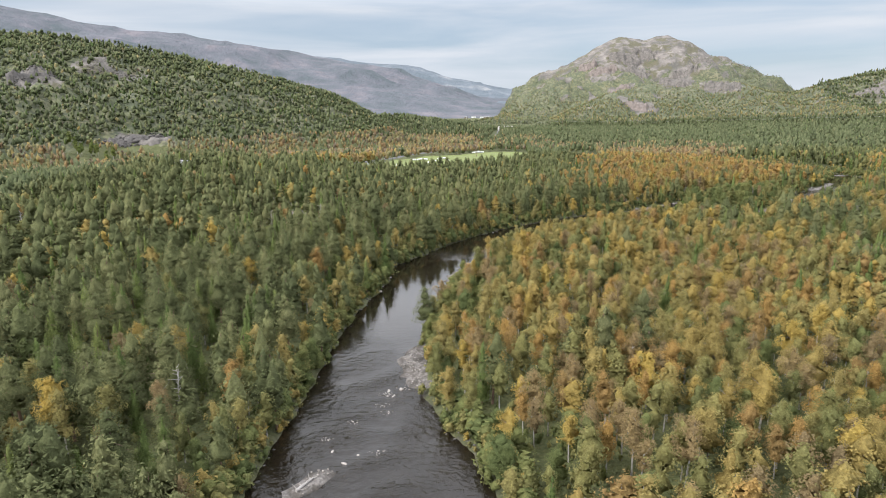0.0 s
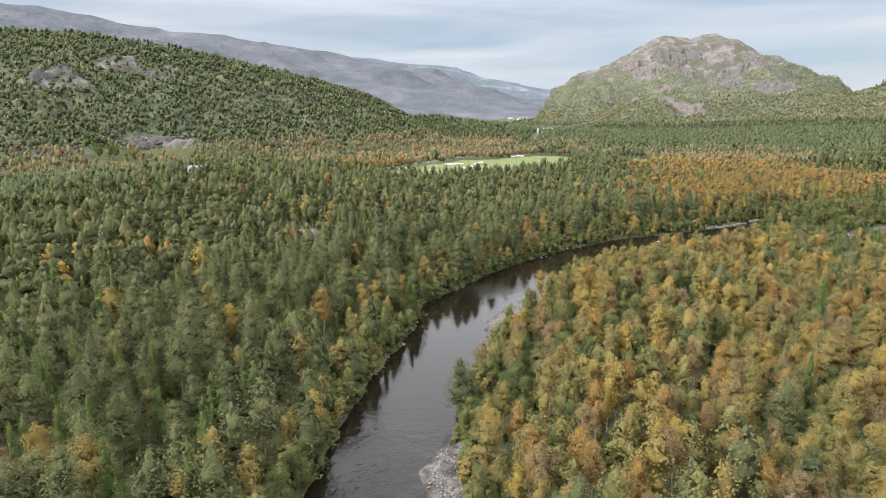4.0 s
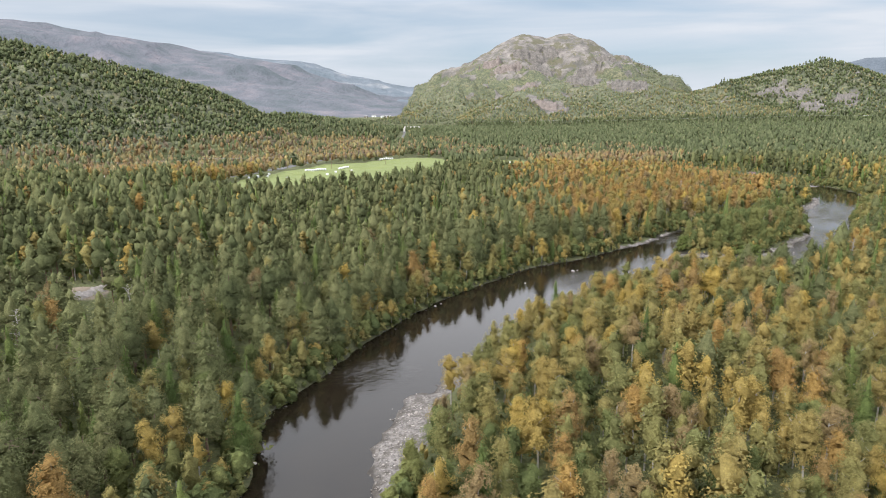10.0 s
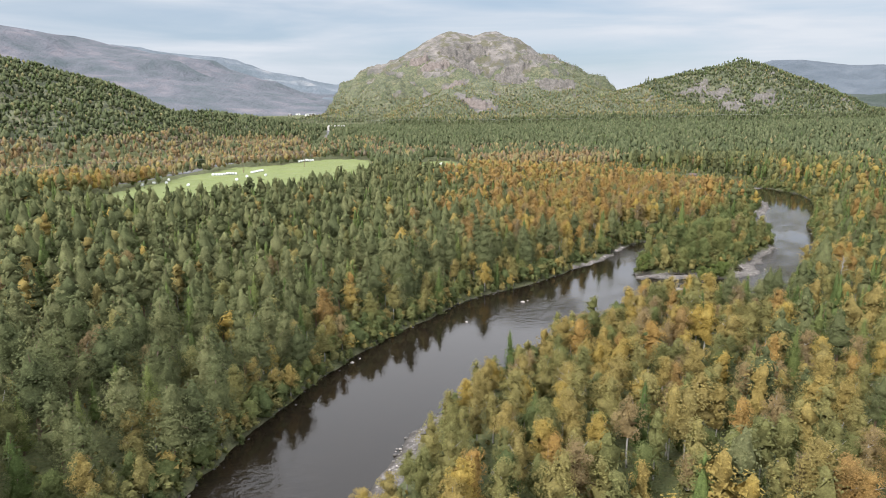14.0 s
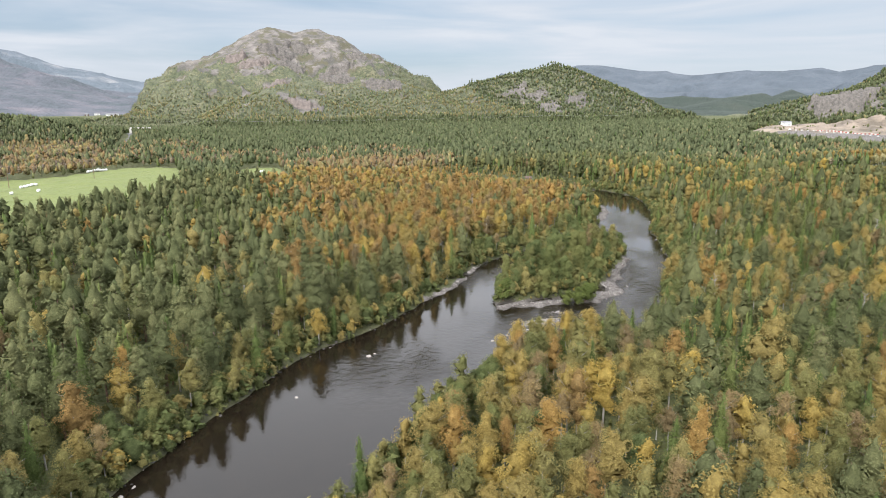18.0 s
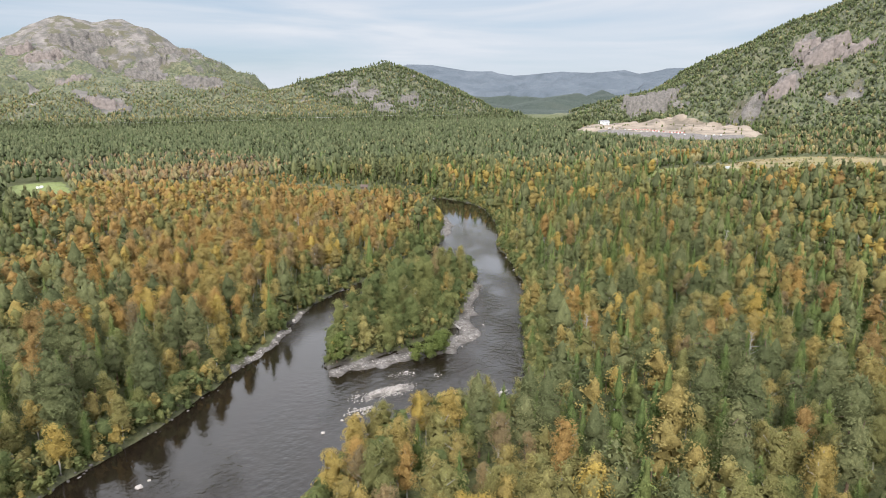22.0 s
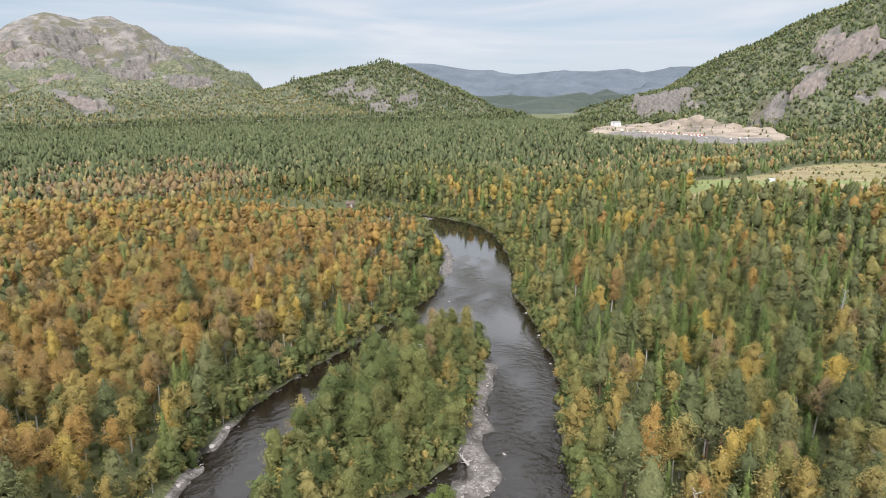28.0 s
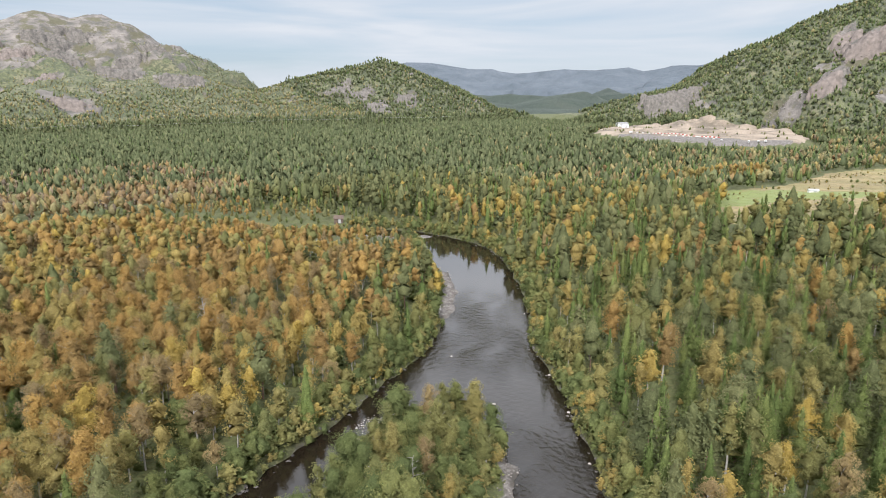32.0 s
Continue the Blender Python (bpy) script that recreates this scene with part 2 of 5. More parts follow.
def ground_material():
    m, n, l, p = nodes_of("valley_ground")
    geo = n.new("ShaderNodeNewGeometry")
    pos = geo.outputs["Position"]

    def layer(name):
        a = n.new("ShaderNodeAttribute")
        a.attribute_name = name
        return a.outputs["Fac"]

    big, mid, fine = noise_node(n, l, 0.02, 4.0, pos), noise_node(n, l, 0.22, 5.0, pos), noise_node(n, l, 2.2, 5.0, pos)
    wide = noise_node(n, l, 0.045, 6.0, pos, 0.62)
    moss = mix_node(n, l, mid, (0.058, 0.082, 0.028), (0.115, 0.118, 0.045))
    moss = mix_node(n, l, ramp_node(n, l, fine, [(0.45, (0, 0, 0)), (0.75, (1, 1, 1))]), moss, (0.135, 0.130, 0.052))
    heath = ramp_node(n, l, wide, [(0.36, (0.10, 0.115, 0.060)), (0.5, (0.14, 0.15, 0.080)), (0.66, (0.20, 0.19, 0.118))])
    heath = mix_node(n, l, ramp_node(n, l, mid, [(0.42, (0.75, 0.75, 0.75)), (0.56, (0, 0, 0))]), heath, (0.055, 0.066, 0.042))
    stone_a = ramp_node(n, l, wide, [(0.38, (0.048, 0.050, 0.040)), (0.46, (0.115, 0.104, 0.090)), (0.55, (0.215, 0.192, 0.174)), (0.66, (0.325, 0.290, 0.264))])
    stone = mix_node(n, l, 0.45, stone_a, ramp_node(n, l, fine, [(0.3, (0.09, 0.086, 0.078)), (0.7, (0.25, 0.23, 0.215))]))
    # turf and heather in the hollows of the rock
    turf = ramp_node(n, l, noise_node(n, l, 0.03, 7.0, pos, 0.72), [(0.50, (0, 0, 0)), (0.55, (1, 1, 1))])
    stone = mix_node(n, l, turf, stone, mix_node(n, l, mid, (0.080, 0.080, 0.048), (0.145, 0.130, 0.085)))
    pebble = n.new("ShaderNodeTexVoronoi")
    pebble.inputs["Scale"].default_value = 3.2
    l.new(pos, pebble.inputs["Vector"])
    shingle = mix_node(n, l, pebble.outputs["Distance"], (0.26, 0.240, 0.226), (0.055, 0.05, 0.046))
    shingle = mix_node(n, l, 0.5, shingle, ramp_node(n, l, pebble.outputs["Color"], [(0.1, (0.11, 0.10, 0.093)), (0.9, (0.38, 0.350, 0.328))]))
    shingle = mix_node(n, l, ramp_node(n, l, noise_node(n, l, 0.75, 4.0, pos, 0.65), [(0.44, (0, 0, 0)), (0.60, (0.8, 0.8, 0.8))]), shingle, (0.085, 0.074, 0.062))
    grass = mix_node(n, l, mid, (0.150, 0.190, 0.055), (0.215, 0.245, 0.085))
    bog = mix_node(n, l, ramp_node(n, l, wide, [(0.38, (0, 0, 0)), (0.62, (1, 1, 1))]), (0.22, 0.176, 0.082), (0.37, 0.290, 0.150))
    bog = mix_node(n, l, ramp_node(n, l, mid, [(0.4, (0.6, 0.6, 0.6)), (0.6, (0, 0, 0))]), bog, (0.13, 0.112, 0.052))
    bog = mix_node(n, l, ramp_node(n, l, big, [(0.42, (0, 0, 0)), (0.62, (1, 1, 1))]), bog, (0.225, 0.20, 0.082))
    sand = ramp_node(n, l, wide, [(0.38, (0.15, 0.125, 0.095)), (0.48, (0.26, 0.21, 0.16)), (0.62, (0.36, 0.295, 0.23))])
    c = moss
    for name, colour in (("heath", heath), ("rock", stone), ("bog", bog), ("field", grass), ("sand", sand), ("gravel", shingle)):
        rag = math_node(n, l, "ADD", layer(name), math_node(n, l, "MULTIPLY", math_node(n, l, "SUBTRACT", mid, 0.5), 0.7 if name not in ("rock", "heath") else 1.3))
        edge = ramp_node(n, l, rag, [(0.42, (0, 0, 0)), (0.58, (1, 1, 1))])
        c = mix_node(n, l, edge, c, colour)
    # gravel that the river keeps wet
    c = mix_node(n, l, math_node(n, l, "MULTIPLY", layer("wet"), 0.75), c, (0.05, 0.043, 0.036))
    l.new(c, p.inputs["Base Color"])
    p.inputs["Roughness"].default_value = 0.92
    both = math_node(n, l, "ADD", math_node(n, l, "MULTIPLY", wide, 9.0), math_node(n, l, "ADD", mid, math_node(n, l, "MULTIPLY", fine, 0.3)))
    l.new(bump_node(n, l, both, 0.9, 0.8), p.inputs["Normal"])
    return m


def water_material():
    m, n, l, p = nodes_of("river_water")
    pos = n.new("ShaderNodeNewGeometry").outputs["Position"]
    a = n.new("ShaderNodeAttribute")
    a.attribute_name = "riffle"
    bed = mix_node(n, l, noise_node(n, l, 0.35, 5.0, pos), (0.007, 0.0052, 0.0036), (0.019, 0.0140, 0.0095))
    l.new(bed, p.inputs["Base Color"])
    p.inputs["Roughness"].default_value, p.inputs["IOR"].default_value = 0.06, 1.45
    calm = noise_node(n, l, 0.9, 3.0, pos)
    rough = noise_node(n, l, 0.85, 4.0, pos, 0.55)
    height = math_node(n, l, "ADD", math_node(n, l, "MULTIPLY", calm, 0.028),
                       math_node(n, l, "MULTIPLY", rough, math_node(n, l, "ADD", math_node(n, l, "MULTIPLY", a.outputs["Fac"], 1.9), 0.03)))
    l.new(bump_node(n, l, height, 0.8, 0.35), p.inputs["Normal"])
    return m


GROUND, WATER = ground_material(), water_material()
STONE = plain("river_stone", (0.17, 0.158, 0.148), (0.40, 0.37, 0.35), 1.3, 0.85, 0.0, 0.2, True)
PALE_STONE = plain("bleached_stone", (0.24, 0.225, 0.212), (0.47, 0.44, 0.415), 1.3, 0.8, 0.0, 0.2, True)
PINK_ROCK = plain("pink_granite_face", (0.10, 0.086, 0.078), (0.27, 0.225, 0.202), 0.25, 0.9, 0.0, 0.9)
DARK_ROCK = plain("dark_wet_rock", (0.045, 0.042, 0.04), (0.15, 0.14, 0.135), 0.8, 0.8, 0.0, 0.6, True)
CRAG = plain("crag_rock", (0.072, 0.069, 0.064), (0.23, 0.212, 0.196), 0.3, 0.9, 0.0, 0.8, True)
WHITE_PAINT = plain("white_painted_boards", (0.74, 0.74, 0.72), (0.84, 0.84, 0.82), 1.0, 0.6)
ROOF_GREY = plain("grey_roof_tiles", (0.16, 0.16, 0.165), (0.30, 0.30, 0.30), 0.8, 0.75)
WRAP = plain("white_bale_wrap", (0.74, 0.75, 0.74), (0.86, 0.87, 0.86), 2.0, 0.35)
CONCRETE = plain("pale_concrete", (0.48, 0.46, 0.43), (0.66, 0.64, 0.60), 0.6, 0.85)
GLASS = plain("window_glass", (0.03, 0.035, 0.04), (0.06, 0.065, 0.07), 1.0, 0.08)
STEEL = plain("galvanised_steel", (0.40, 0.41, 0.42), (0.58, 0.59, 0.60), 1.0, 0.45, 0.6)
RUBBER = plain("black_rubber", (0.02, 0.02, 0.02), (0.05, 0.05, 0.05), 3.0, 0.8)
ASPHALT = plain("grey_asphalt", (0.10, 0.10, 0.10), (0.20, 0.20, 0.20), 0.5, 0.9)

# ---- the plan: river, bars, hills ----
LEFT_BANK = [(-25, -60), (-25, 20), (-24, 66), (-22, 95), (-20, 128), (-16.5, 148), (-14, 162), (-14, 174), (-8, 185), (3, 204), (18, 224),
             (34, 238.5), (50, 251), (65, 257), (84, 268), (96, 276), (106, 284.5), (120, 292), (138, 297.5), (156, 304), (172, 309.5),
             (184, 318), (196, 328.5), (209, 344), (225, 365), (234, 379), (232, 392), (222, 404), (205, 426), (180, 452), (140, 478)]
RIGHT_BANK = [(9, -60), (9, 20), (6, 65), (0.5, 82), (-3.4, 95), (-4.0, 112), (-3.2, 125), (-0.2, 146), (3.8, 160), (8.4, 173), (15, 184), (25, 197),
              (38, 207), (51, 216), (66, 224), (80, 230.5), (92, 232), (101, 227), (108, 223), (118, 232), (129, 240.5), (142, 251.5), (156, 261),
              (168, 273), (178, 284), (189, 297), (203, 308.5), (221, 326), (238, 346), (246, 361), (248, 378), (245, 396), (234, 412),
              (214, 436), (188, 462), (146, 490)]
ISLAND = [(95, 258), (104, 268), (113, 275.5), (126, 282), (139, 288.5), (150, 289.5), (156.5, 284), (153, 275), (141, 266), (131, 259.5), (116, 255), (104, 256)]
# gravel bars as rounded strips: ends and half width
BARS = [(-4.2, 96, -6.2, 107, 2.0), (-6.5, 106, -5.2, 111, 2.0), (-0.4, 147, 3.6, 162, 1.8), (3.9, 162, 9.4, 176, 3.0), (11.4, 176, 24, 195, 1.8),
        (23, 195, 50, 215, 1.0), (95, 255.5, 104, 253, 1.9), (104, 253, 115, 250, 1.9), (115, 249.5, 125, 251.5, 2.3), (125, 252, 130, 258, 1.6),
        (107, 230.6, 110, 228.8, 0.6), (93.2, 244.5, 100, 242.5, 1.1), (88.6, 241.5, 91, 240.7, 0.7), (84, 268.6, 92, 272.5, 0.8), (93, 273, 101, 279, 0.75), (103, 281, 111, 287, 0.6),
        (188, 320.5, 204, 334, 1.5), (204, 334, 213, 346, 1.6), (228, 389, 243, 383.5, 2.4), (225, 403, 232, 391, 2.6), (-18, 66.5, -15.5, 70.5, 1.5),
        (139, 264.5, 152, 273, 1.1), (134, 259, 139, 265, 1.3)]
# patches of stones that just break the surface of the shallows
SHOALS = [(92.5, 244.8, 100, 242.4, 1.3), (88.2, 241.6, 91, 240.6, 0.8), (105.5, 244.2, 107, 242.6, 0.5), (-12.5, 74, -9, 74.5, 1.2), (-17, 80, -14, 84, 1.0), (-10, 92, -6, 95, 1.0),
          (99, 248.6, 104, 246.5, 0.8), (142, 293.5, 148, 296, 1.2), (126, 262, 128, 270, 0.3), (-9, 86, -11, 100, 0.8)]
FIELD = [(-80, 358), (-44, 344), (4, 385), (61, 454), (78, 575), (52, 600), (28, 575), (-14, 548), (-36, 512)]
FIELD_EAST = [(84, 456), (117, 464), (134, 556), (112, 556)]
BOG = [(300, 306), (355, 324), (395, 313), (484, 319), (534, 307), (583, 277), (620, 240), (600, 200), (500, 165), (420, 190), (338, 222), (316, 257), (298, 285), (284, 302)]
BOG_FAR = [(560, 345), (590, 330), (650, 285), (690, 245), (660, 240), (615, 285), (565, 325)]
BOG_GRASS = [(312, 316), (340, 338), (362, 326), (378, 300), (388, 270), (372, 258), (346, 286)]
PIT = [(600, 490), (586, 428), (581, 392), (626, 374), (690, 385), (739, 415), (757, 455), (765, 515), (750, 560), (690, 585), (640, 560)]
ORANGE = [(70, 275), (120, 294), (156, 306), (186, 322), (222, 366), (228, 400), (215, 470), (256, 545), (139, 555), (95, 443), (85, 380), (68, 310)]
# hills: crest points x, y, height, and the half width of the flanks
HILLS = [
    [(-700, 640, 150, 330), (-465, 715, 124, 330), (-400, 700, 119, 320), (-350, 720, 110, 300), (-306, 762, 103, 290), (-262, 810, 92, 270),
     (-205, 860, 77, 210), (-168, 888, 46, 160), (-122, 902, 32, 150), (-58, 918, 29, 170), (8, 930, 12, 150)],
    [(150, 1470, 20, 50), (162, 1500, 28, 90), (222, 1545, 70, 190), (285, 1550, 110, 290), (350, 1560, 139, 370), (395, 1600, 168, 420), (444, 1640, 202, 460), (500, 1630, 190, 460),
     (550, 1620, 199, 440), (597, 1640, 158, 420), (629, 1638, 126, 390), (655, 1620, 104, 380), (710, 1600, 86, 370), (770, 1560, 58, 330), (800, 1545, 44, 300), (860, 1500, 42, 260)],
    [(690, 1190, 58, 240), (735, 1120, 80, 270), (804, 1075, 100, 270), (845, 1035, 57, 200), (866, 1000, 20, 150)],
    [(935, 645, 10, 60), (1005, 645, 20, 150), (1055, 600, 35, 250), (1090, 545, 74, 320), (1105, 495, 124, 355), (1115, 445, 170, 375), (1110, 330, 220, 400),
     (1080, 150, 225, 440), (1020, -80, 215, 420)],
    [(60, 1330, 8, 60), (105, 1345, 15, 80), (150, 1360, 23, 95), (190, 1375, 22, 90)],
    [(240, 1215, 26, 80), (327, 1200, 66, 170), (430, 1240, 82, 220), (532, 1225, 78, 220), (620, 1260, 58, 210)],
]


def curve_through(points, step=2.5):
    """Catmull-Rom through the points, as an array."""
    p = np.array([points[0]] + list(points) + [points[-1]], float)
    out = []
    for k in range(1, len(p) - 2):
        n = max(2, int(np.linalg.norm(p[k + 1][:2] - p[k][:2]) / step))
        for s in np.linspace(0, 1, n, endpoint=False):
            a, b, c, d = p[k - 1], p[k], p[k + 1], p[k + 2]
            out.append(0.5 * ((2 * b) + (c - a) * s + (2 * a - 5 * b + 4 * c - d) * s**2 + (3 * b - a - 3 * c + d) * s**3))
    out.append(p[-2])
    return np.array(out)


def along(points, x, y):
    """Distance to a polyline, and the place on it: index and share of the nearest piece."""
    best, where = np.full(x.shape, 1e9), np.zeros(x.shape)
    for k in range(len(points) - 1):
        (ax, ay), (bx, by) = points[k][:2], points[k + 1][:2]
        dx, dy = bx - ax, by - ay
        s = np.clip(((x - ax) * dx + (y - ay) * dy) / (dx * dx + dy * dy + 1e-9), 0, 1)
        d = np.hypot(x - ax - s * dx, y - ay - s * dy)
        near = d < best
        best, where = np.where(near, d, best), np.where(near, k + s, where)
    return best, where


def inside(poly, x, y):
    hit = np.zeros(x.shape, bool)
    for k in range(len(poly)):
        (ax, ay), (bx, by) = poly[k][:2], poly[k - 1][:2]
        if ay != by:
            hit ^= ((ay > y) != (by > y)) & (x < (bx - ax) * (y - ay) / (by - ay) + ax)
    return hit


def signed(poly, x, y):
    """Distance to a closed outline, negative inside."""
    d, _ = along(list(poly) + [poly[0]], x, y)
    return np.where(inside(poly, x, y), -d, d)


LB, RB, IS = curve_through(LEFT_BANK), curve_through(RIGHT_BANK), curve_through(ISLAND + [ISLAND[0]])[:-1]
RIVER = np.concatenate([LB, RB[::-1]])


def wave(x, y, size, seed):
    """Smooth wandering between -1 and 1 at about that size."""
    r = np.random.RandomState(seed)
    out = 0
    for _ in range(5):
        a, ph, k = r.uniform(0, 6.283), r.uniform(0, 6.283), r.uniform(0.6, 1.7) / size * 6.283
        out = out + np.sin(k * (x * np.cos(a) + y * np.sin(a)) + ph + 1.3 * np.sin(0.43 * k * (x * np.sin(a) - y * np.cos(a)) + ph))
    return out / 3.2


def step01(a, b, v):
    t = np.clip((v - a) / (b - a), 0, 1)
    return t * t * (3 - 2 * t)


def shore(x, y):
    """Distance to the water's edge: negative in the river, positive on land, the island counted as land."""
    out = np.full(x.shape, 300.0)
    near = (x > -90) & (x < 320) & (y > -80) & (y < 560)
    xs, ys = x[near], y[near]
    d = signed(RIVER, xs, ys)
    d = np.maximum(d, -signed(IS, xs, ys)) + 0.5 * wave(xs, ys, 9, 5) + 0.25 * wave(xs, ys, 3, 6)
    out[near] = d
    return out


def bars_at(x, y):
    """How far a place lies inside a gravel bar: 1 on its spine, 0 at its edge, negative outside."""
    best = np.full(x.shape, -9.0)
    near = (x > -40) & (x < 270) & (y > 40) & (y < 430)
    xs, ys = x[near], y[near]
    got = np.full(xs.shape, -9.0)
    for ax, ay, bx, by, r in BARS:
        d, _ = along([(ax, ay), (bx, by)], xs, ys)
        got = np.maximum(got, 1 - d / r)
    best[near] = got + 0.32 * wave(xs, ys, 5, 8) + 0.30 * wave(xs, ys, 2.2, 10)
    return best


def hills(x, y):
    top = np.zeros(x.shape)
    relief = np.abs(wave(x, y, 150, 31)) * 12 - 12 + np.abs(wave(x, y, 70, 32)) * 9 - 3 + np.abs(wave(x, y, 34, 33)) * 5 + 4.5 * step01(-0.12, 0.12, wave(x, y, 62, 35)) + 3.0 * step01(-0.1, 0.1, wave(x, y, 30, 36))
    swell = 1 + 0.13 * wave(x, y, 240, 21) + 0.06 * wave(x, y, 90, 22)
    for crest in HILLS:
        body, near = np.zeros(x.shape), np.full(x.shape, 1e9)
        for a, b in zip(crest[:-1], crest[1:]):
            d, s = along([a, b], x, y)
            behind = (b[0] - a[0]) * (y - a[1]) - (b[1] - a[1]) * (x - a[0]) > 0
            z, w = a[2] + (b[2] - a[2]) * s, (a[3] + (b[3] - a[3]) * s) * swell
            w = np.where(behind, w * (0.5 if crest is HILLS[1] else 1.0), w)
            u = np.clip(d / w, 0, 1)
            body = np.maximum(body, z * ((1 - u ** 1.1) ** 1.25 if crest is HILLS[1] else (1 - u) ** 1.35 * (1 + 0.35 * u)))
            near = np.minimum(near, d)
        if crest is HILLS[1]:  # the mountain's west end breaks off in a cliff
            body = body * step01(-40, 34, x - 140 - 0.105 * (y - 1405) + 9 * wave(x, y, 50, 34))
        top = np.maximum(top, body + step01(6, 60, body) * relief * np.clip(near / 130, 0.15, 1))
    return top


def ground_height(x, y, d=None, bar=None):
    d = shore(x, y) if d is None else d
    bar = bars_at(x, y) if bar is None else bar
    land = 1.9 + 0.5 * wave(x, y, 60, 11) + 0.22 * wave(x, y, 14, 12)
    land = land + 11.0 * np.exp(-(((x + 120) / 95) ** 2 + ((y - 290) / 150) ** 2)) + 12.0 * np.exp(-(((x - 350) / 130) ** 2 + ((y - 240) / 120) ** 2))
    land = land + 8.0 * step01(300, 680, x) * step01(200, 350, y) + 2.5 * np.exp(-(((x + 139) / 26) ** 2 + ((y - 336) / 26) ** 2)) + 2.0 * np.exp(-(((x + 52) / 10) ** 2 + ((y - 217) / 10) ** 2))
    rim = signed(PIT, x, y)
    pit = rim < 0
    land = land + 6.0 * step01(16, -8, rim)
    land = land + np.where(pit, 1.2 * wave(x, y, 50, 41) * step01(640, 690, x) + (2.2 * step01(0.0, 0.3, wave(x, y, 60, 42)) + 2.0 * step01(0.1, 0.3, wave(x, y, 34, 43)) + 1.5) * step01(660, 735, x), 0)
    land = land + hills(x, y) * (1 - 0.75 * step01(30, -20, rim))
    bank = np.where(d < 0, np.maximum(-1.8, 0.30 * d), np.minimum(0.55 * d, 1.1 + 0.02 * d))
    h = np.where(d < 0, bank, bank + (land - bank) * step01(1.0, 22, d))
    strip = np.clip(0.55 * bar, -2.0, 0.30) + 0.04 * wave(x, y, 2.5, 9)
    h = h + (np.minimum(h, 0.6) - h) * step01(-0.35, 0.15, bar)
    return np.maximum(h, strip)


# ---- mesh helpers ----
def mesh_from(name, verts, faces, material):
    me = bpy.data.meshes.new(name)
    verts, faces = np.asarray(verts, np.float32), np.asarray(faces, np.int32)
    k = faces.shape[1]
    me.vertices.add(len(verts))
    me.vertices.foreach_set("co", verts.ravel())
    me.loops.add(faces.size)
    me.loops.foreach_set("vertex_index", faces.ravel())
    me.polygons.add(len(faces))
    me.polygons.foreach_set("loop_start", np.arange(0, faces.size, k, dtype=np.int32))
    me.update(calc_edges=True)
    me.materials.append(material)
    return me


def mark(me, name, values):
    me.attributes.new(name, "FLOAT", "POINT").data.foreach_set("value", np.asarray(values, np.float32).ravel())


def stretch(*pieces):
    """Grid lines: pieces of (from, to, spacing)."""
    out = [np.arange(a, b, s) for a, b, s in pieces]
    return np.unique(np.concatenate(out + [[pieces[-1][1]]]))


def grid_mesh(name, xs, ys, height, material):
    X, Y = np.meshgrid(xs, ys)
    Z = height(X, Y)
    nx, ny = len(xs), len(ys)
    k = np.arange(nx * ny).reshape(ny, nx)
    f = np.stack([k[:-1, :-1], k[:-1, 1:], k[1:, 1:], k[1:, :-1]], -1).reshape(-1, 4)
    return mesh_from(name, np.stack([X, Y, Z], -1).reshape(-1, 3), f, material), X, Y, Z


def part(name, bm, material, parent, label=""):
    me = bpy.data.meshes.new(name)
    bm.to_mesh(me)
    bm.free()
    me.materials.append(material)
    ob = new(name, me)
    ob.parent = parent
    return tagged(ob, label)


# ---- ground and river ----
xs = stretch((-4900, -1500, 170), (-1500, -700, 40), (-700, -130, 9), (-130, -40, 4), (-40, 256, 1.9), (256, 330, 4), (330, 1250, 8), (1250, 2000, 50), (2000, 4900, 170))
ys = stretch((-2500, -200, 150), (-200, 30, 20), (30, 50, 4), (50, 400, 1.9), (400, 560, 4), (560, 1800, 8), (1800, 2400, 40), (2400, 4900, 150))
gm, GX, GY, GZ = grid_mesh("ground", xs, ys, ground_height, GROUND)
gm.polygons.foreach_set("use_smooth", np.ones(len(gm.polygons), bool))
ground = tagged(new("ground", gm), "valley floor and forested fells with bare rock above the trees", "ground", kind="structure")
G_D, G_BAR = shore(GX, GY), bars_at(GX, GY)
G_HILL = hills(GX, GY)
slope_y, slope_x = np.gradient(GZ, ys, xs)
G_SLOPE = np.hypot(slope_x, slope_y)


# bare ground about the crags, and screes: centre and half widths
CRAGGY = [(372, 1350, 34, 30), (345, 1130, 34, 26), (360, 1126, 22, 18), (440, 1228, 36, 26), (512, 1190, 44, 30), (522, 1418, 46, 36), (366, 1477, 40, 30), (437, 1468, 44, 30),
          (688, 1040, 30, 24), (706, 1004, 30, 24), (674, 938, 24, 26), (737, 936, 30, 24), (668, 905, 30, 14), (882, 602, 50, 34), (912, 400, 30, 30), (935, 428, 16, 14), (776, 403, 13, 16),
          (767, 431, 20, 20), (-321, 643, 44, 22), (-352, 562, 26, 14), (-250, 524, 22, 8), (600, 1300, 30, 24)]


def rocky(x, y, h):
    """Where bare rock breaks through on the fells: tops, and scattered crags."""
    main = step01(86, 140, h + 26 * wave(x, y, 110, 51) + 24 * wave(x, y, 38, 56)) * (x > 60) * (x < 900) * (y > 1200)
    crag = step01(0.80, 1.0, wave(x, y, 95, 52) + 0.35 * wave(x, y, 30, 53)) * step01(16, 35, h) * (x > 60)
    for cx, cy, rx, ry in CRAGGY:
        crag = np.maximum(crag, step01(1.1, 0.6, np.hypot((x - cx) / rx, (y - cy) / ry) + 0.4 * wave(x, y, 34, 54)))
    return np.maximum(main, crag)


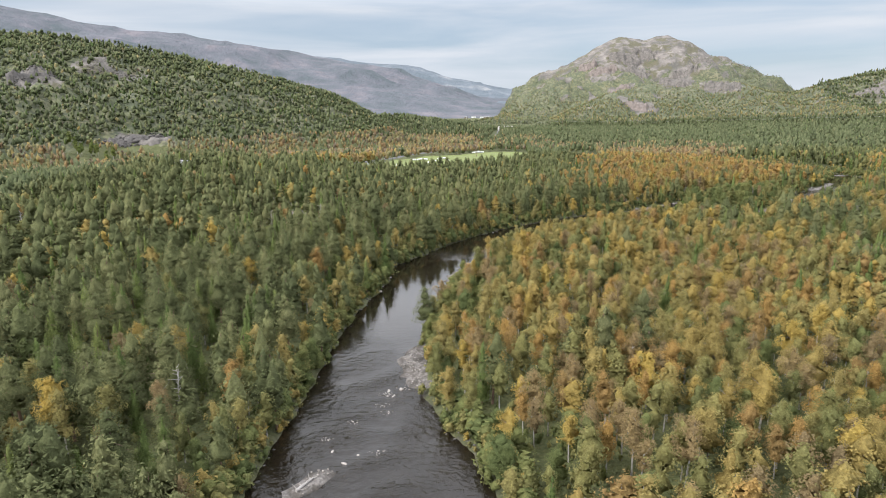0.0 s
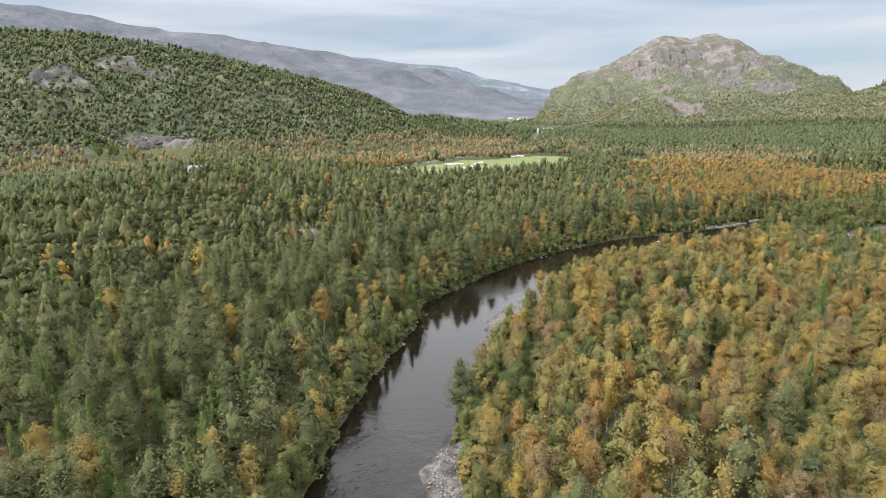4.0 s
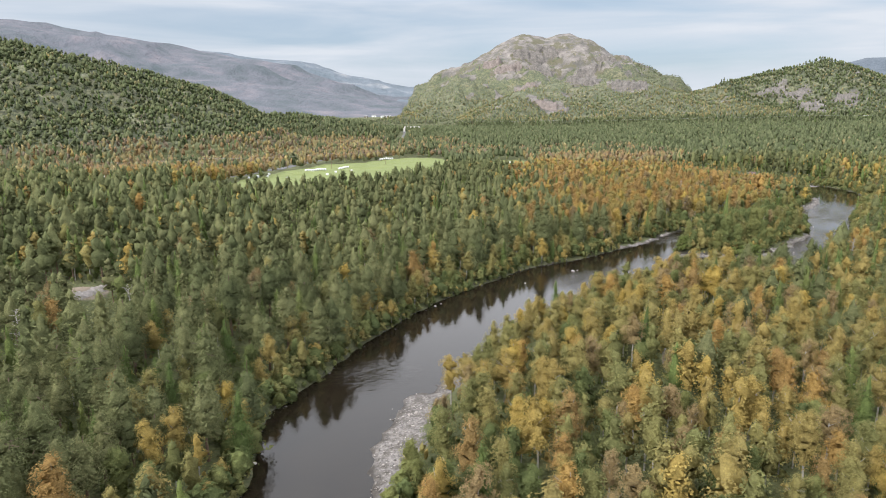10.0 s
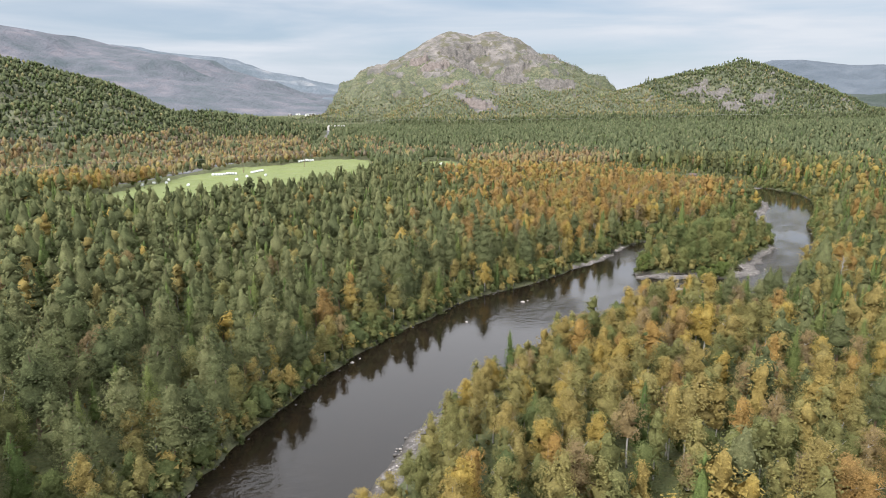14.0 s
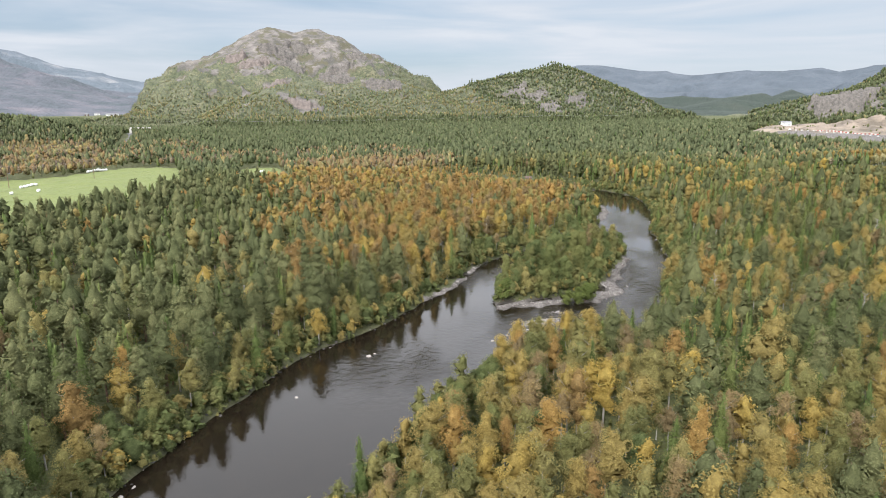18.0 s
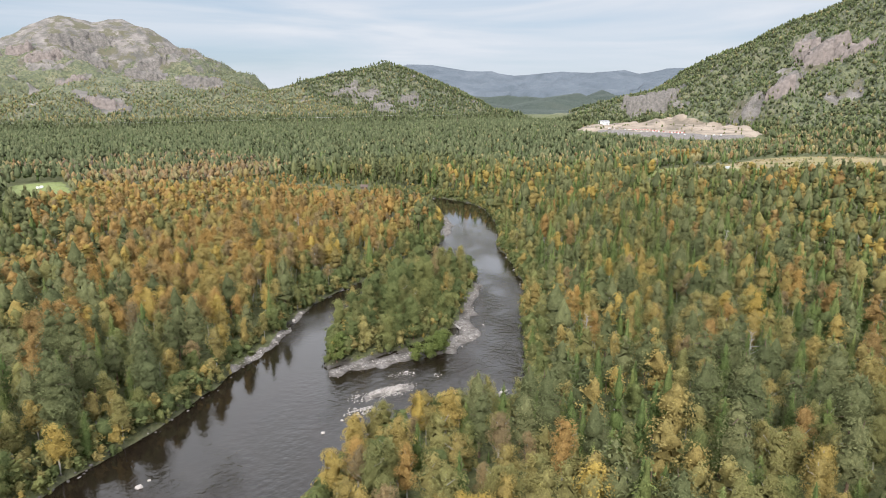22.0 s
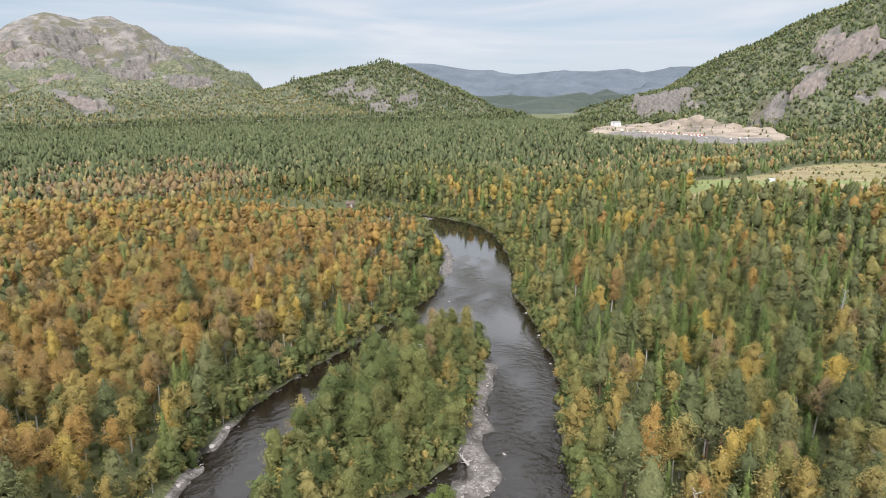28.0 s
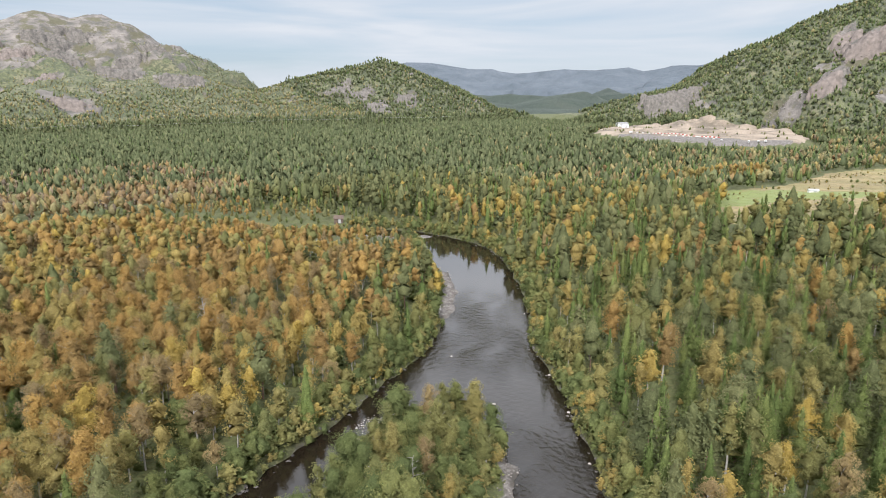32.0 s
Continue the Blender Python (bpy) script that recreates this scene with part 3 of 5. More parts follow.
mark(gm, "rock", rocky(GX, GY, G_HILL))
mark(gm, "heath", step01(6, 20, G_HILL + 5 * wave(GX, GY, 90, 55)))
mark(gm, "gravel", np.where((G_BAR > 0) | (inside(PIT, GX, GY) & (GX < 628 + 6 * wave(GX, GY, 40, 44))), 1.0, 0.46 * step01(0.6, 0.1, G_D)))
mark(gm, "wet", step01(0.16, 0.02, GZ) * (G_BAR > -0.6) + 0.7 * step01(0.5, 0.1, GZ) * (G_BAR <= 0) * (G_D < 3))
mark(gm, "field", (inside(FIELD, GX, GY) | inside(FIELD_EAST, GX, GY)).astype(float) + 0.62 * inside(BOG_GRASS, GX, GY))
mark(gm, "bog", (inside(BOG, GX, GY) | inside(BOG_FAR, GX, GY)).astype(float))
mark(gm, "sand", np.maximum(inside(PIT, GX, GY).astype(float), step01(4.6, 3.4, np.hypot((GX + 52) / 1.2, GY - 217))))

wm, WX, WY, _ = grid_mesh("water", stretch((-60, 270, 2.5)), stretch((-60, 500, 2.5)), lambda x, y: 0 * x, WATER)
RIFFLES = [(190, 320, 14, 16), (122, 238, 13, 16), (140, 262, 10, 16), (-10, 92, 11, 22), (-8, 60, 12, 22), (100, 240, 18, 12), (98, 282, 20, 8), (135, 250, 12, 14), (155, 270, 10, 16), (178, 300, 14, 12), (62, 236, 10, 8), (0, 188, 6, 5)]
mark(wm, "riffle", sum(np.exp(-(((WX - cx) / rx) ** 2 + ((WY - cy) / ry) ** 2)) for cx, cy, rx, ry in RIFFLES) * (0.75 + 0.5 * wave(WX, WY, 9, 61)))
tagged(new("water", wm), "dark brown river water reflecting the pale sky, with riffles", "river", kind="structure")


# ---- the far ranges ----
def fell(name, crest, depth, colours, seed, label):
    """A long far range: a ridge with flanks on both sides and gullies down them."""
    m, n, l, p = nodes_of(name + "_slopes")
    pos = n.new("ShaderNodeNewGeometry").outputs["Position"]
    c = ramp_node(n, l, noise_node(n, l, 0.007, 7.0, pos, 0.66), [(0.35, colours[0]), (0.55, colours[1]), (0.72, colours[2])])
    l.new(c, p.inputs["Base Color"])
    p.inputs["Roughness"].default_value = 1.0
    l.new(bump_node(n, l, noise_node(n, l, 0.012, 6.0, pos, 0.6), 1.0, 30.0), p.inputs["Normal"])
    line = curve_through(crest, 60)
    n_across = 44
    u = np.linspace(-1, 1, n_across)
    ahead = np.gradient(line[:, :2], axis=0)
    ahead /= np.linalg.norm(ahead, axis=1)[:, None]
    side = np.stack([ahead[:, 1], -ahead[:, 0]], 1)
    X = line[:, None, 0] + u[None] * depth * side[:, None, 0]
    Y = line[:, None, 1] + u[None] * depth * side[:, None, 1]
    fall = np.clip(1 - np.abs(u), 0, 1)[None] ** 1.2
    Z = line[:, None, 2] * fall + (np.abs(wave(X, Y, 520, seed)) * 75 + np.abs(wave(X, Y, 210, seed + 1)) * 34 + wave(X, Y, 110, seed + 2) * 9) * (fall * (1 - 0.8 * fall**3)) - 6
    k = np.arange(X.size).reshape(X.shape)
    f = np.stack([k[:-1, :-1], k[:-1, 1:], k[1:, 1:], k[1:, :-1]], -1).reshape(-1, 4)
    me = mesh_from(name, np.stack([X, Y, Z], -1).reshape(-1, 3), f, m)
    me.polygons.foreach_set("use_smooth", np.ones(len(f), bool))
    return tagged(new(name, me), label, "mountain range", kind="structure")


def ring(eye, rows):
    """Crest points from bearing, distance and height."""
    return [(eye[0] + d * math.sin(radians(b)), eye[1] + d * math.cos(radians(b)), z) for b, d, z in rows]


# aerial haze is put into the three mountains' colours as blue and grey
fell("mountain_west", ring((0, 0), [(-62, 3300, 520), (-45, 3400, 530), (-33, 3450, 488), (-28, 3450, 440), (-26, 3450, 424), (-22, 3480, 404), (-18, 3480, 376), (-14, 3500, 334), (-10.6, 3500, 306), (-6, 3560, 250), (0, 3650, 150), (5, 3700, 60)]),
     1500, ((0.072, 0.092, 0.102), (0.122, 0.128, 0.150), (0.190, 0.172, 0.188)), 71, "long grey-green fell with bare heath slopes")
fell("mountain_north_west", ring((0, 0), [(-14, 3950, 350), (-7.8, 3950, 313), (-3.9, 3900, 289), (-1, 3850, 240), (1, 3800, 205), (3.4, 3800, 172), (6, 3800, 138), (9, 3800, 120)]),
     1200, ((0.10, 0.128, 0.150), (0.14, 0.168, 0.198), (0.29, 0.295, 0.30)), 81, "far fell across the valley mouth, blue-grey haze in its colour")
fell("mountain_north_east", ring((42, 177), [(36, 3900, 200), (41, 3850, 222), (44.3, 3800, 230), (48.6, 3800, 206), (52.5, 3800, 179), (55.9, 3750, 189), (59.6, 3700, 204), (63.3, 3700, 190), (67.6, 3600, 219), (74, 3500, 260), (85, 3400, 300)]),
     900, ((0.075, 0.095, 0.115), (0.10, 0.122, 0.148), (0.13, 0.15, 0.175)), 91, "far range beyond the eastern valley, coloured blue-grey as by haze")
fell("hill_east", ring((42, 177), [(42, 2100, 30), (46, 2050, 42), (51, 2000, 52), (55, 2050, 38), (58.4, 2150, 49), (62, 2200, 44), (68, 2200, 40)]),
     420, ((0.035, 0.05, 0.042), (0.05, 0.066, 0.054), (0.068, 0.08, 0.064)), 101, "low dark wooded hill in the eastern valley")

# ---- trees ----
def boughs(rng, kind):
    """The leafy masses that make up a crown one metre high: centres and half sizes."""
    at, size = [], []
    if kind == "pine":
        top = rng.uniform(0.92, 0.97)
        for k in range(11):
            v = k / 10.0
            z = 0.30 + (top - 0.30) * v
            env = 0.185 * (1 - v**1.55) ** 0.85 * rng.uniform(0.72, 1.15) + 0.020
            n = 5 if v < 0.6 else 4 if v < 0.95 else 1
            for j in range(n):
                a, out = k * 1.1 + j * 6.283 / n + rng.uniform(-0.4, 0.4), env * rng.uniform(0.40, 0.78) * (n > 1)
                r = env * rng.uniform(0.30, 0.46) + 0.012
                at.append((math.cos(a) * out, math.sin(a) * out, z + 0.16 * out + rng.uniform(-0.02, 0.02)))
                size.append((r, r, 0.026 + 0.26 * r))
    elif kind == "young_pine":
        for k in range(13):
            v = k / 12.0
            z = 0.10 + 0.85 * v
            env = 0.135 * (1 - v) ** 0.82 * rng.uniform(0.85, 1.12) + 0.016
            n = 5 if v < 0.7 else 3 if v < 0.93 else 1
            for j in range(n):
                a, out = k * 1.3 + j * 6.283 / n + rng.uniform(-0.3, 0.3), env * rng.uniform(0.45, 0.70) * (n > 1)
                r = env * rng.uniform(0.34, 0.48) + 0.008
                at.append((math.cos(a) * out, math.sin(a) * out, z + 0.10 * out))
                size.append((r, r, 0.046 + 0.25 * r))
    else:
        low, wide, n = {"willow": (0.10, 0.235, 32), "rust_birch": (0.42, 0.165, 20), "olive_birch": (0.30, 0.180, 28)}.get(kind, (0.34, 0.175, 26))
        low += rng.uniform(-0.05, 0.07)
        lean = rng.uniform(-0.05, 0.05, 2)
        for k in range(n):
            v = ((k + rng.uniform(0, 1)) / n) ** 0.9
            z = low + (0.93 - low) * v
            env = wide * math.sin(math.pi * (0.26 + 0.66 * v)) ** 0.8
            a, out = k * 2.4 + rng.uniform(-0.9, 0.9), env * rng.uniform(0.15, 1.15)
            r = rng.uniform(0.036, 0.076) * (1.10 - 0.25 * v) * (1.45 if kind == "willow" else 1.0)
            at.append((math.cos(a) * out + lean[0] * z, math.sin(a) * out + lean[1] * z, z))
            size.append((r, r, r * rng.uniform(0.85, 1.6) * (0.9 if kind == "willow" else 1.0)))
        at.append((lean[0] * 0.9, lean[1] * 0.9, 0.91)), size.append((0.042, 0.042, 0.085))
    return np.array(at), np.array(size)


def sprays(rng, kind, at, size, n, grain):
    """Small tufts of leaves or needles over the outside of the boughs: an array of triangles n x 3 x 3."""
    conifer = "pine" in kind
    m = n * 5
    weight = size[:, 0] * (size[:, 0] + 2 * size[:, 2])
    pick = rng.choice(len(at), m, p=weight / weight.sum())
    v = rng.normal(size=(m, 3))
    v /= np.linalg.norm(v, axis=1)[:, None]
    p = at[pick] + v * size[pick] * rng.uniform(0.70, 1.22, (m, 1))
    depth = (((p[:, None] - at[None]) / size[None]) ** 2).sum(-1).min(1)
    good = np.flatnonzero((depth > 0.50) & ((v[:, 2] > -0.25) | (rng.uniform(0, 1, m) < 0.35)))
    good = good[:n] if len(good) >= n else np.concatenate([good, rng.choice(m, n - len(good))])
    p, v = p[good], v[good]
    core = (p - np.array([0, 0, 0.5])) * np.array([2.4, 2.4, 1.0])
    core /= np.linalg.norm(core, axis=1)[:, None] + 1e-9
    up = (0.50 * v + 0.50 * core if conifer else 0.40 * v + 0.65 * core) + (0.27 if conifer else 0.21) * rng.normal(size=(n, 3)) + np.array([0, 0, 0.22])
    up /= np.linalg.norm(up, axis=1)[:, None]
    t = np.cross(up, rng.normal(size=(n, 3)))
    t /= np.linalg.norm(t, axis=1)[:, None] + 1e-9
    b = np.cross(up, t)
    g = grain * rng.uniform(0.55, 1.35, (n, 1)) * (1.3 if kind == "willow" else 1.0)
    long, slim = (1.5, 0.55) if conifer else (1.15, 0.75)
    return np.stack([p + t * g * long, p - 0.5 * t * g + slim * b * g, p - 0.5 * t * g - slim * b * g], 1)


def hull(rng, at, size, sides, rings):
    """The closed surface of all the boughs together, seen from the stem outwards: vertices and triangles."""
    low, high = (at[:, 2] - size[:, 2]).min(), (at[:, 2] + size[:, 2]).max()
    levels = low + (high - low) * (np.arange(rings) + 0.45) / (rings + 0.25)
    pts = []
    for z in levels:
        a = np.arange(sides) * 6.2832 / sides + rng.uniform(0, 6.28)
        zz = z + rng.uniform(-0.25, 0.25, sides) * (high - low) / rings
        d = np.stack([np.cos(a), np.sin(a), 0 * a], 1)[:, None] / size[None]
        o = (np.stack([0 * a, 0 * a, zz], 1)[:, None] - at[None]) / size[None]
        aa, bb, cc = (d * d).sum(-1), (o * d).sum(-1), (o * o).sum(-1) - 1
        disc = bb * bb - aa * cc
        r = np.where(disc > 0, (-bb + np.sqrt(np.maximum(disc, 0))) / aa, 0).max(1)
        r = np.maximum(r, 0.62 * r.mean() + 0.006)
        pts.append(np.stack([r * np.cos(a), r * np.sin(a), zz], 1))
    tip_at = at[np.argmax(at[:, 2])]
    verts = np.concatenate(pts + [[(tip_at[0], tip_at[1], high), (0, 0, low)]])
    tip, foot = sides * rings, sides * rings + 1
    faces = []
    for k in range(sides):
        m = (k + 1) % sides
        faces.append((foot, m, k))
        for i in range(rings - 1):
            a, b, c, d = i * sides + k, i * sides + m, (i + 1) * sides + m, (i + 1) * sides + k
            faces += [(a, b, c), (a, c, d)]
        faces.append(((rings - 1) * sides + k, (rings - 1) * sides + m, tip))
    return verts, np.array(faces)


def crown(rng, kind, sides, rings, tufts, grain):
    """A crown: the dense heart of its boughs, and sprays of leaves standing out all over: vertices and triangles."""
    at, size = boughs(rng, kind)
    verts, faces = hull(rng, at, size, sides, rings)
    if not tufts:
        return verts, faces
    loose = sprays(rng, kind, at, size, tufts, grain).reshape(-1, 3)
    inner = (0.50 if kind == "rust_birch" else 0.60 if "pine" in kind else 0.68) + ((0.14 if tufts < 300 else 0.0) if "pine" in kind else 0.18 if tufts < 300 else 0.06 if tufts < 1000 else 0.0)
    faces = np.concatenate([faces, len(verts) + np.arange(len(loose)).reshape(-1, 3)])
    centre = np.array([0, 0, 0.55])
    return np.concatenate([(verts - centre) * np.array([inner, inner, 0.93]) + centre, loose]), faces


def stem(rng, kind, sides=6, limbs=5):
    """A tapered, slightly bent trunk with limbs, for a tree one metre high: vertices and quads."""
    verts, faces = [], []

    def tube(path, radii):
        base = len(verts)
        for (x, y, z), r in zip(path, radii):
            for k in range(sides):
                a = 6.2832 * k / sides
                verts.append((x + r * math.cos(a), y + r * math.sin(a), z))
        for i in range(len(path) - 1):
            for k in range(sides):
                faces.append((base + i * sides + k, base + i * sides + (k + 1) % sides, base + (i + 1) * sides + (k + 1) % sides, base + (i + 1) * sides + k))

    bend = rng.uniform(-0.03, 0.03, (4, 2))
    spine = [(bend[k][0] * k / 3, bend[k][1] * k / 3, z) for k, z in enumerate((-0.06, 0.3, 0.62, 0.93))]
    r0 = 0.013 if "birch" in kind else 0.017
    tube(spine, (r0, r0 * 0.8, r0 * 0.5, r0 * 0.12))
    for k in range(limbs):
        z = rng.uniform(0.35, 0.8)
        a, out = rng.uniform(0, 6.283), rng.uniform(0.08, 0.15)
        rise = rng.uniform(0.06, 0.16) if "pine" not in kind else rng.uniform(-0.01, 0.04)
        x0, y0 = np.interp(z, [s[2] for s in spine], [s[0] for s in spine]), np.interp(z, [s[2] for s in spine], [s[1] for s in spine])
        tube([(x0, y0, z), (x0 + out * math.cos(a), y0 + out * math.sin(a), z + rise)], (r0 * 0.42, r0 * 0.1))
    return np.array(verts), np.array(faces)


# green willows along the inner bank of the bend
WILLOWS = [(-5, 118), (-2, 135), (6, 160), (14, 166), (12, 143), (12, 129), (7, 115)]


def mixture(x, y, d, rng):
    """Which kind of tree grows at each place; an index into KINDS."""
    n = len(x)
    # weights: pine, young pine, willow, olive, yellow, orange, rust
    w = np.tile([0.64, 0.24, 0.03, 0.05, 0.025, 0.005, 0.01], (n, 1))
    patch, patch2 = wave(x, y, 45, 111), wave(x, y, 26, 112)

    def put(mask, row):
        w[mask] = row

    east = (x > 0.95 * (y - 200) + 62) | ((y < 232) & (x > -6) & (x > (y - 180) * 0.9))
    east &= ~inside(RIVER, x, y) & (y < 420) & ~((x < -14) & (y < 170))
    far_north = y > 470
    put(far_north, [0.70, 0.18, 0.04, 0.06, 0.02, 0.0, 0.0])
    put((y > 395) & (x < 70) & (x > -330) & (y < 800) & (patch > -0.75) & (hills(x, y) < 16), [0.03, 0.02, 0.04, 0.24, 0.19, 0.22, 0.26])
    put((y > 395) & (y < 560) & (x > 8) & (x < 95), [0.75, 0.15, 0.02, 0.04, 0.02, 0.01, 0.01])
    put((y > 560) & (x > 40) & (x < 260) & (y < 800), [0.35, 0.10, 0.05, 0.12, 0.10, 0.12, 0.16])
    put((y > 640) & (x > 120), [0.80, 0.16, 0.02, 0.02, 0.0, 0.0, 0.0])
    put((y > 380) & (x > 200) & (y < 470), [0.48, 0.26, 0.06, 0.12, 0.06, 0.01, 0.01])
    put(east, [0.01, 0.02, 0.11, 0.38, 0.28, 0.06, 0.14])
    put(east & (y < 158 + 10 * patch) & (x < 70), [0.01, 0.01, 0.10, 0.29, 0.25, 0.15, 0.19])
    deep = east & (x + 14 * patch > 92 - 0.12 * (y - 150))
    put(deep, [0.22, 0.45, 0.04, 0.15, 0.10, 0.03, 0.01])
    put(deep & (patch2 > 0.5), [0.10, 0.14, 0.08, 0.34, 0.26, 0.05, 0.03])
    put(east & ~deep & (patch2 > 0.5), [0.0, 0.0, 0.05, 0.28, 0.38, 0.09, 0.20])
    put(east & ~deep & (patch2 < -0.55), [0.06, 0.10, 0.30, 0.36, 0.12, 0.02, 0.04])
    og = inside(ORANGE, x + 12 * wave(x, y, 38, 113) + rng.normal(0, 7, n), y + 12 * wave(x, y, 38, 114) + rng.normal(0, 7, n))
    put(og, [0.015, 0.02, 0.04, 0.14, 0.24, 0.41, 0.135])
    put(og & (patch2 > 0.6), [0.02, 0.04, 0.12, 0.36, 0.28, 0.10, 0.08])
    rim = (d < 9) & ~og & ~east
    put(rim, [0.22, 0.10, 0.22, 0.22, 0.20, 0.02, 0.02])
    put((d < 7) & og, [0.0, 0.0, 0.72, 0.16, 0.08, 0.02, 0.02])
    put((d < 5) & east, [0.06, 0.08, 0.38, 0.26, 0.18, 0.02, 0.02])
    put(inside(WILLOWS, x + 4 * wave(x, y, 14, 115), y + 4 * wave(x, y, 14, 116)), [0.0, 0.02, 0.66, 0.14, 0.06, 0.06, 0.06])
    isle = inside(ISLAND, x, y)
    put(isle, [0.0, 0.0, 0.60, 0.33, 0.03, 0.0, 0.04])
    put(isle & (x > 134), [0.0, 0.0, 0.38, 0.40, 0.14, 0.02, 0.06])
    west = ~east & ~og & ~isle & (y < 330) & (d >= 9)
    put(west & (patch2 > 0.62), [0.36, 0.22, 0.10, 0.18, 0.10, 0.02, 0.02])
    hill = hills(x, y)
    put((hill > 16) & (x < 60), [0.66, 0.12, 0.12, 0.08, 0.01, 0.0, 0.01])
    put((hill > 10) & (x > 60) & (x < 640), [0.06, 0.14, 0.26, 0.46, 0.08, 0.0, 0.0])
    put((hill > 10) & (x >= 640) & (x < 900) & (y > 880), [0.50, 0.24, 0.14, 0.10, 0.02, 0.0, 0.0])
    put((hill > 10) & (x >= 640) & (y < 880), [0.36, 0.20, 0.33, 0.10, 0.01, 0.0, 0.0])
    c = np.cumsum(w, 1) / w.sum(1)[:, None]
    return (rng.uniform(size=(n, 1)) > c).sum(1).clip(0, len(KINDS) - 1)


def scatter(x0, x1, y0, y1, gap, rng, closest=0.5):
    """Places about gap apart, uneven, where trees can stand."""
    gx, gy = np.meshgrid(np.arange(x0, x1, gap), np.arange(y0, y1, gap * 0.9))
    gx = gx + (np.arange(gx.shape[0]) % 2)[:, None] * gap / 2
    x, y = (gx + rng.uniform(-0.42, 0.42, gx.shape) * gap).ravel(), (gy + rng.uniform(-0.42, 0.42, gx.shape) * gap).ravel()
    d, bar = shore(x, y), bars_at(x, y)
    ok = (d > closest) & (bar < -0.5)
    for poly in (FIELD, FIELD_EAST, BOG, BOG_FAR, PIT):
        ok &= ~inside(poly, x, y)
    for ax, ay, r in CLEAR:
        ok &= np.hypot(x - ax, y - ay) > r
    ok &= along(ROAD, x, y)[0] > 5.0
    ok &= ~((signed(PIT, x, y) < 24) & (x < 660) & (y < 560))
    return x[ok], y[ok], d[ok]


ROAD = [(-230, 200), (-170, 258), (-124, 330), (-108, 365), (-104, 398), (-103, 422), (-95, 446), (-68, 472), (-46, 520), (-30, 560), (-8, 610), (30, 680), (60, 780), (80, 900), (82, 962)]
CLEAR = [(233, 421, 5), (-99, 372, 9), (-97, 388, 9), (-97, 402, 8), (-97, 416, 7), (-100, 358, 8), (-51, 211, 4), (370, 297, 9), (331, 274, 9), (322, 262, 8), (-139, 336, 13), (-133, 322, 14), (-128, 305, 12), (-52, 217, 6), (-60, 219, 4), (322, 296, 8), (-118, 412, 8), (-108, 424, 7), (-100, 400, 7), (727, 577, 12), (96, 960, 14), (-254, 517, 14), (-236, 524, 13), (-264, 511, 9), (-246, 505, 9), (-230, 512, 8), (-196, 402, 8), (-190, 388, 9), (-264, 476, 16), (-250, 470, 12), (-258, 458, 10), (-46, 205, 5), (-44, 197, 4)]
HEIGHTS = {"pine": (8.4, 12.6), "young_pine": (6.2, 10.6), "willow": (4.6, 7.4), "olive_birch": (6.4, 9.8), "yellow_birch": (6.6, 10.2), "orange_birch": (6.8, 10.2), "rust_birch": (6.0, 9.4)}
VIEW = [(-2, 60), (20, 148), (50, 182), (93, 227)]


def nearness(x, y):
    """Distance to the strip of ground that passes close under the flight."""
    lines = ([(-48, 60), (-53, 111), (-44, 143), (-16, 197), (41, 240), (80, 282), (102, 305), (135, 345)], [(0, 59), (-6, 112), (3, 138), (27, 182), (73, 208), (114, 248), (137, 270), (160, 290)],
             [(46, 58), (41, 114), (58, 150), (85, 175), (125, 191), (148, 214), (171, 236), (212, 266)])
    return np.minimum.reduce([along(line, x, y)[0] for line in lines])


def seen(x, y):
    """The part of the plan that the flight looks over."""
    a = np.degrees(np.arctan2(x + 2, y + 12))
    b = np.degrees(np.arctan2(x - 16, y - 140))
    c = np.degrees(np.arctan2(x - 76, y - 205))
    return ((a > -42) & (a < 40) & (y > 40)) | ((b > -24) & (b < 76) & (y > 150)) | ((c > 6) & (c < 88) & (y > 200))


rng = np.random.RandomState(7)
tx, ty, td = scatter(-150, 330, 40, 480, 3.6, rng)
keep = seen(tx, ty) & (nearness(tx, ty) < 250)
tx, ty, td = tx[keep], ty[keep], td[keep]
tz = ground_height(tx, ty, td) - 0.1
tk = mixture(tx, ty, td, rng)
tn = nearness(tx, ty)
lo, hi = np.array([HEIGHTS[k][0] for k in KINDS]), np.array([HEIGHTS[k][1] for k in KINDS])
th = lo[tk] + (hi - lo)[tk] * rng.uniform(0, 1, len(tx))
th *= np.where((tx > 176) & (ty > 348) & (td < 34) & (tx < 250), np.where((tx > 196) & (ty > 364), 0.55, 0.78), 1.0)  # young growth on the point
th *= np.where((td < 7) & (tk > 1), 0.82, 1.0) * np.where(inside(ISLAND, tx, ty) & (tk == 2), 1.35, 1.0)
# pines stand wider apart than birches
roomy = (tk > 1) | (rng.uniform(0, 1, len(tx)) < np.where(tk == 0, 0.76, 0.86))
tx, ty, td, tz, tk, tn, th = (v[roomy] for v in (tx, ty, td, tz, tk, tn, th))

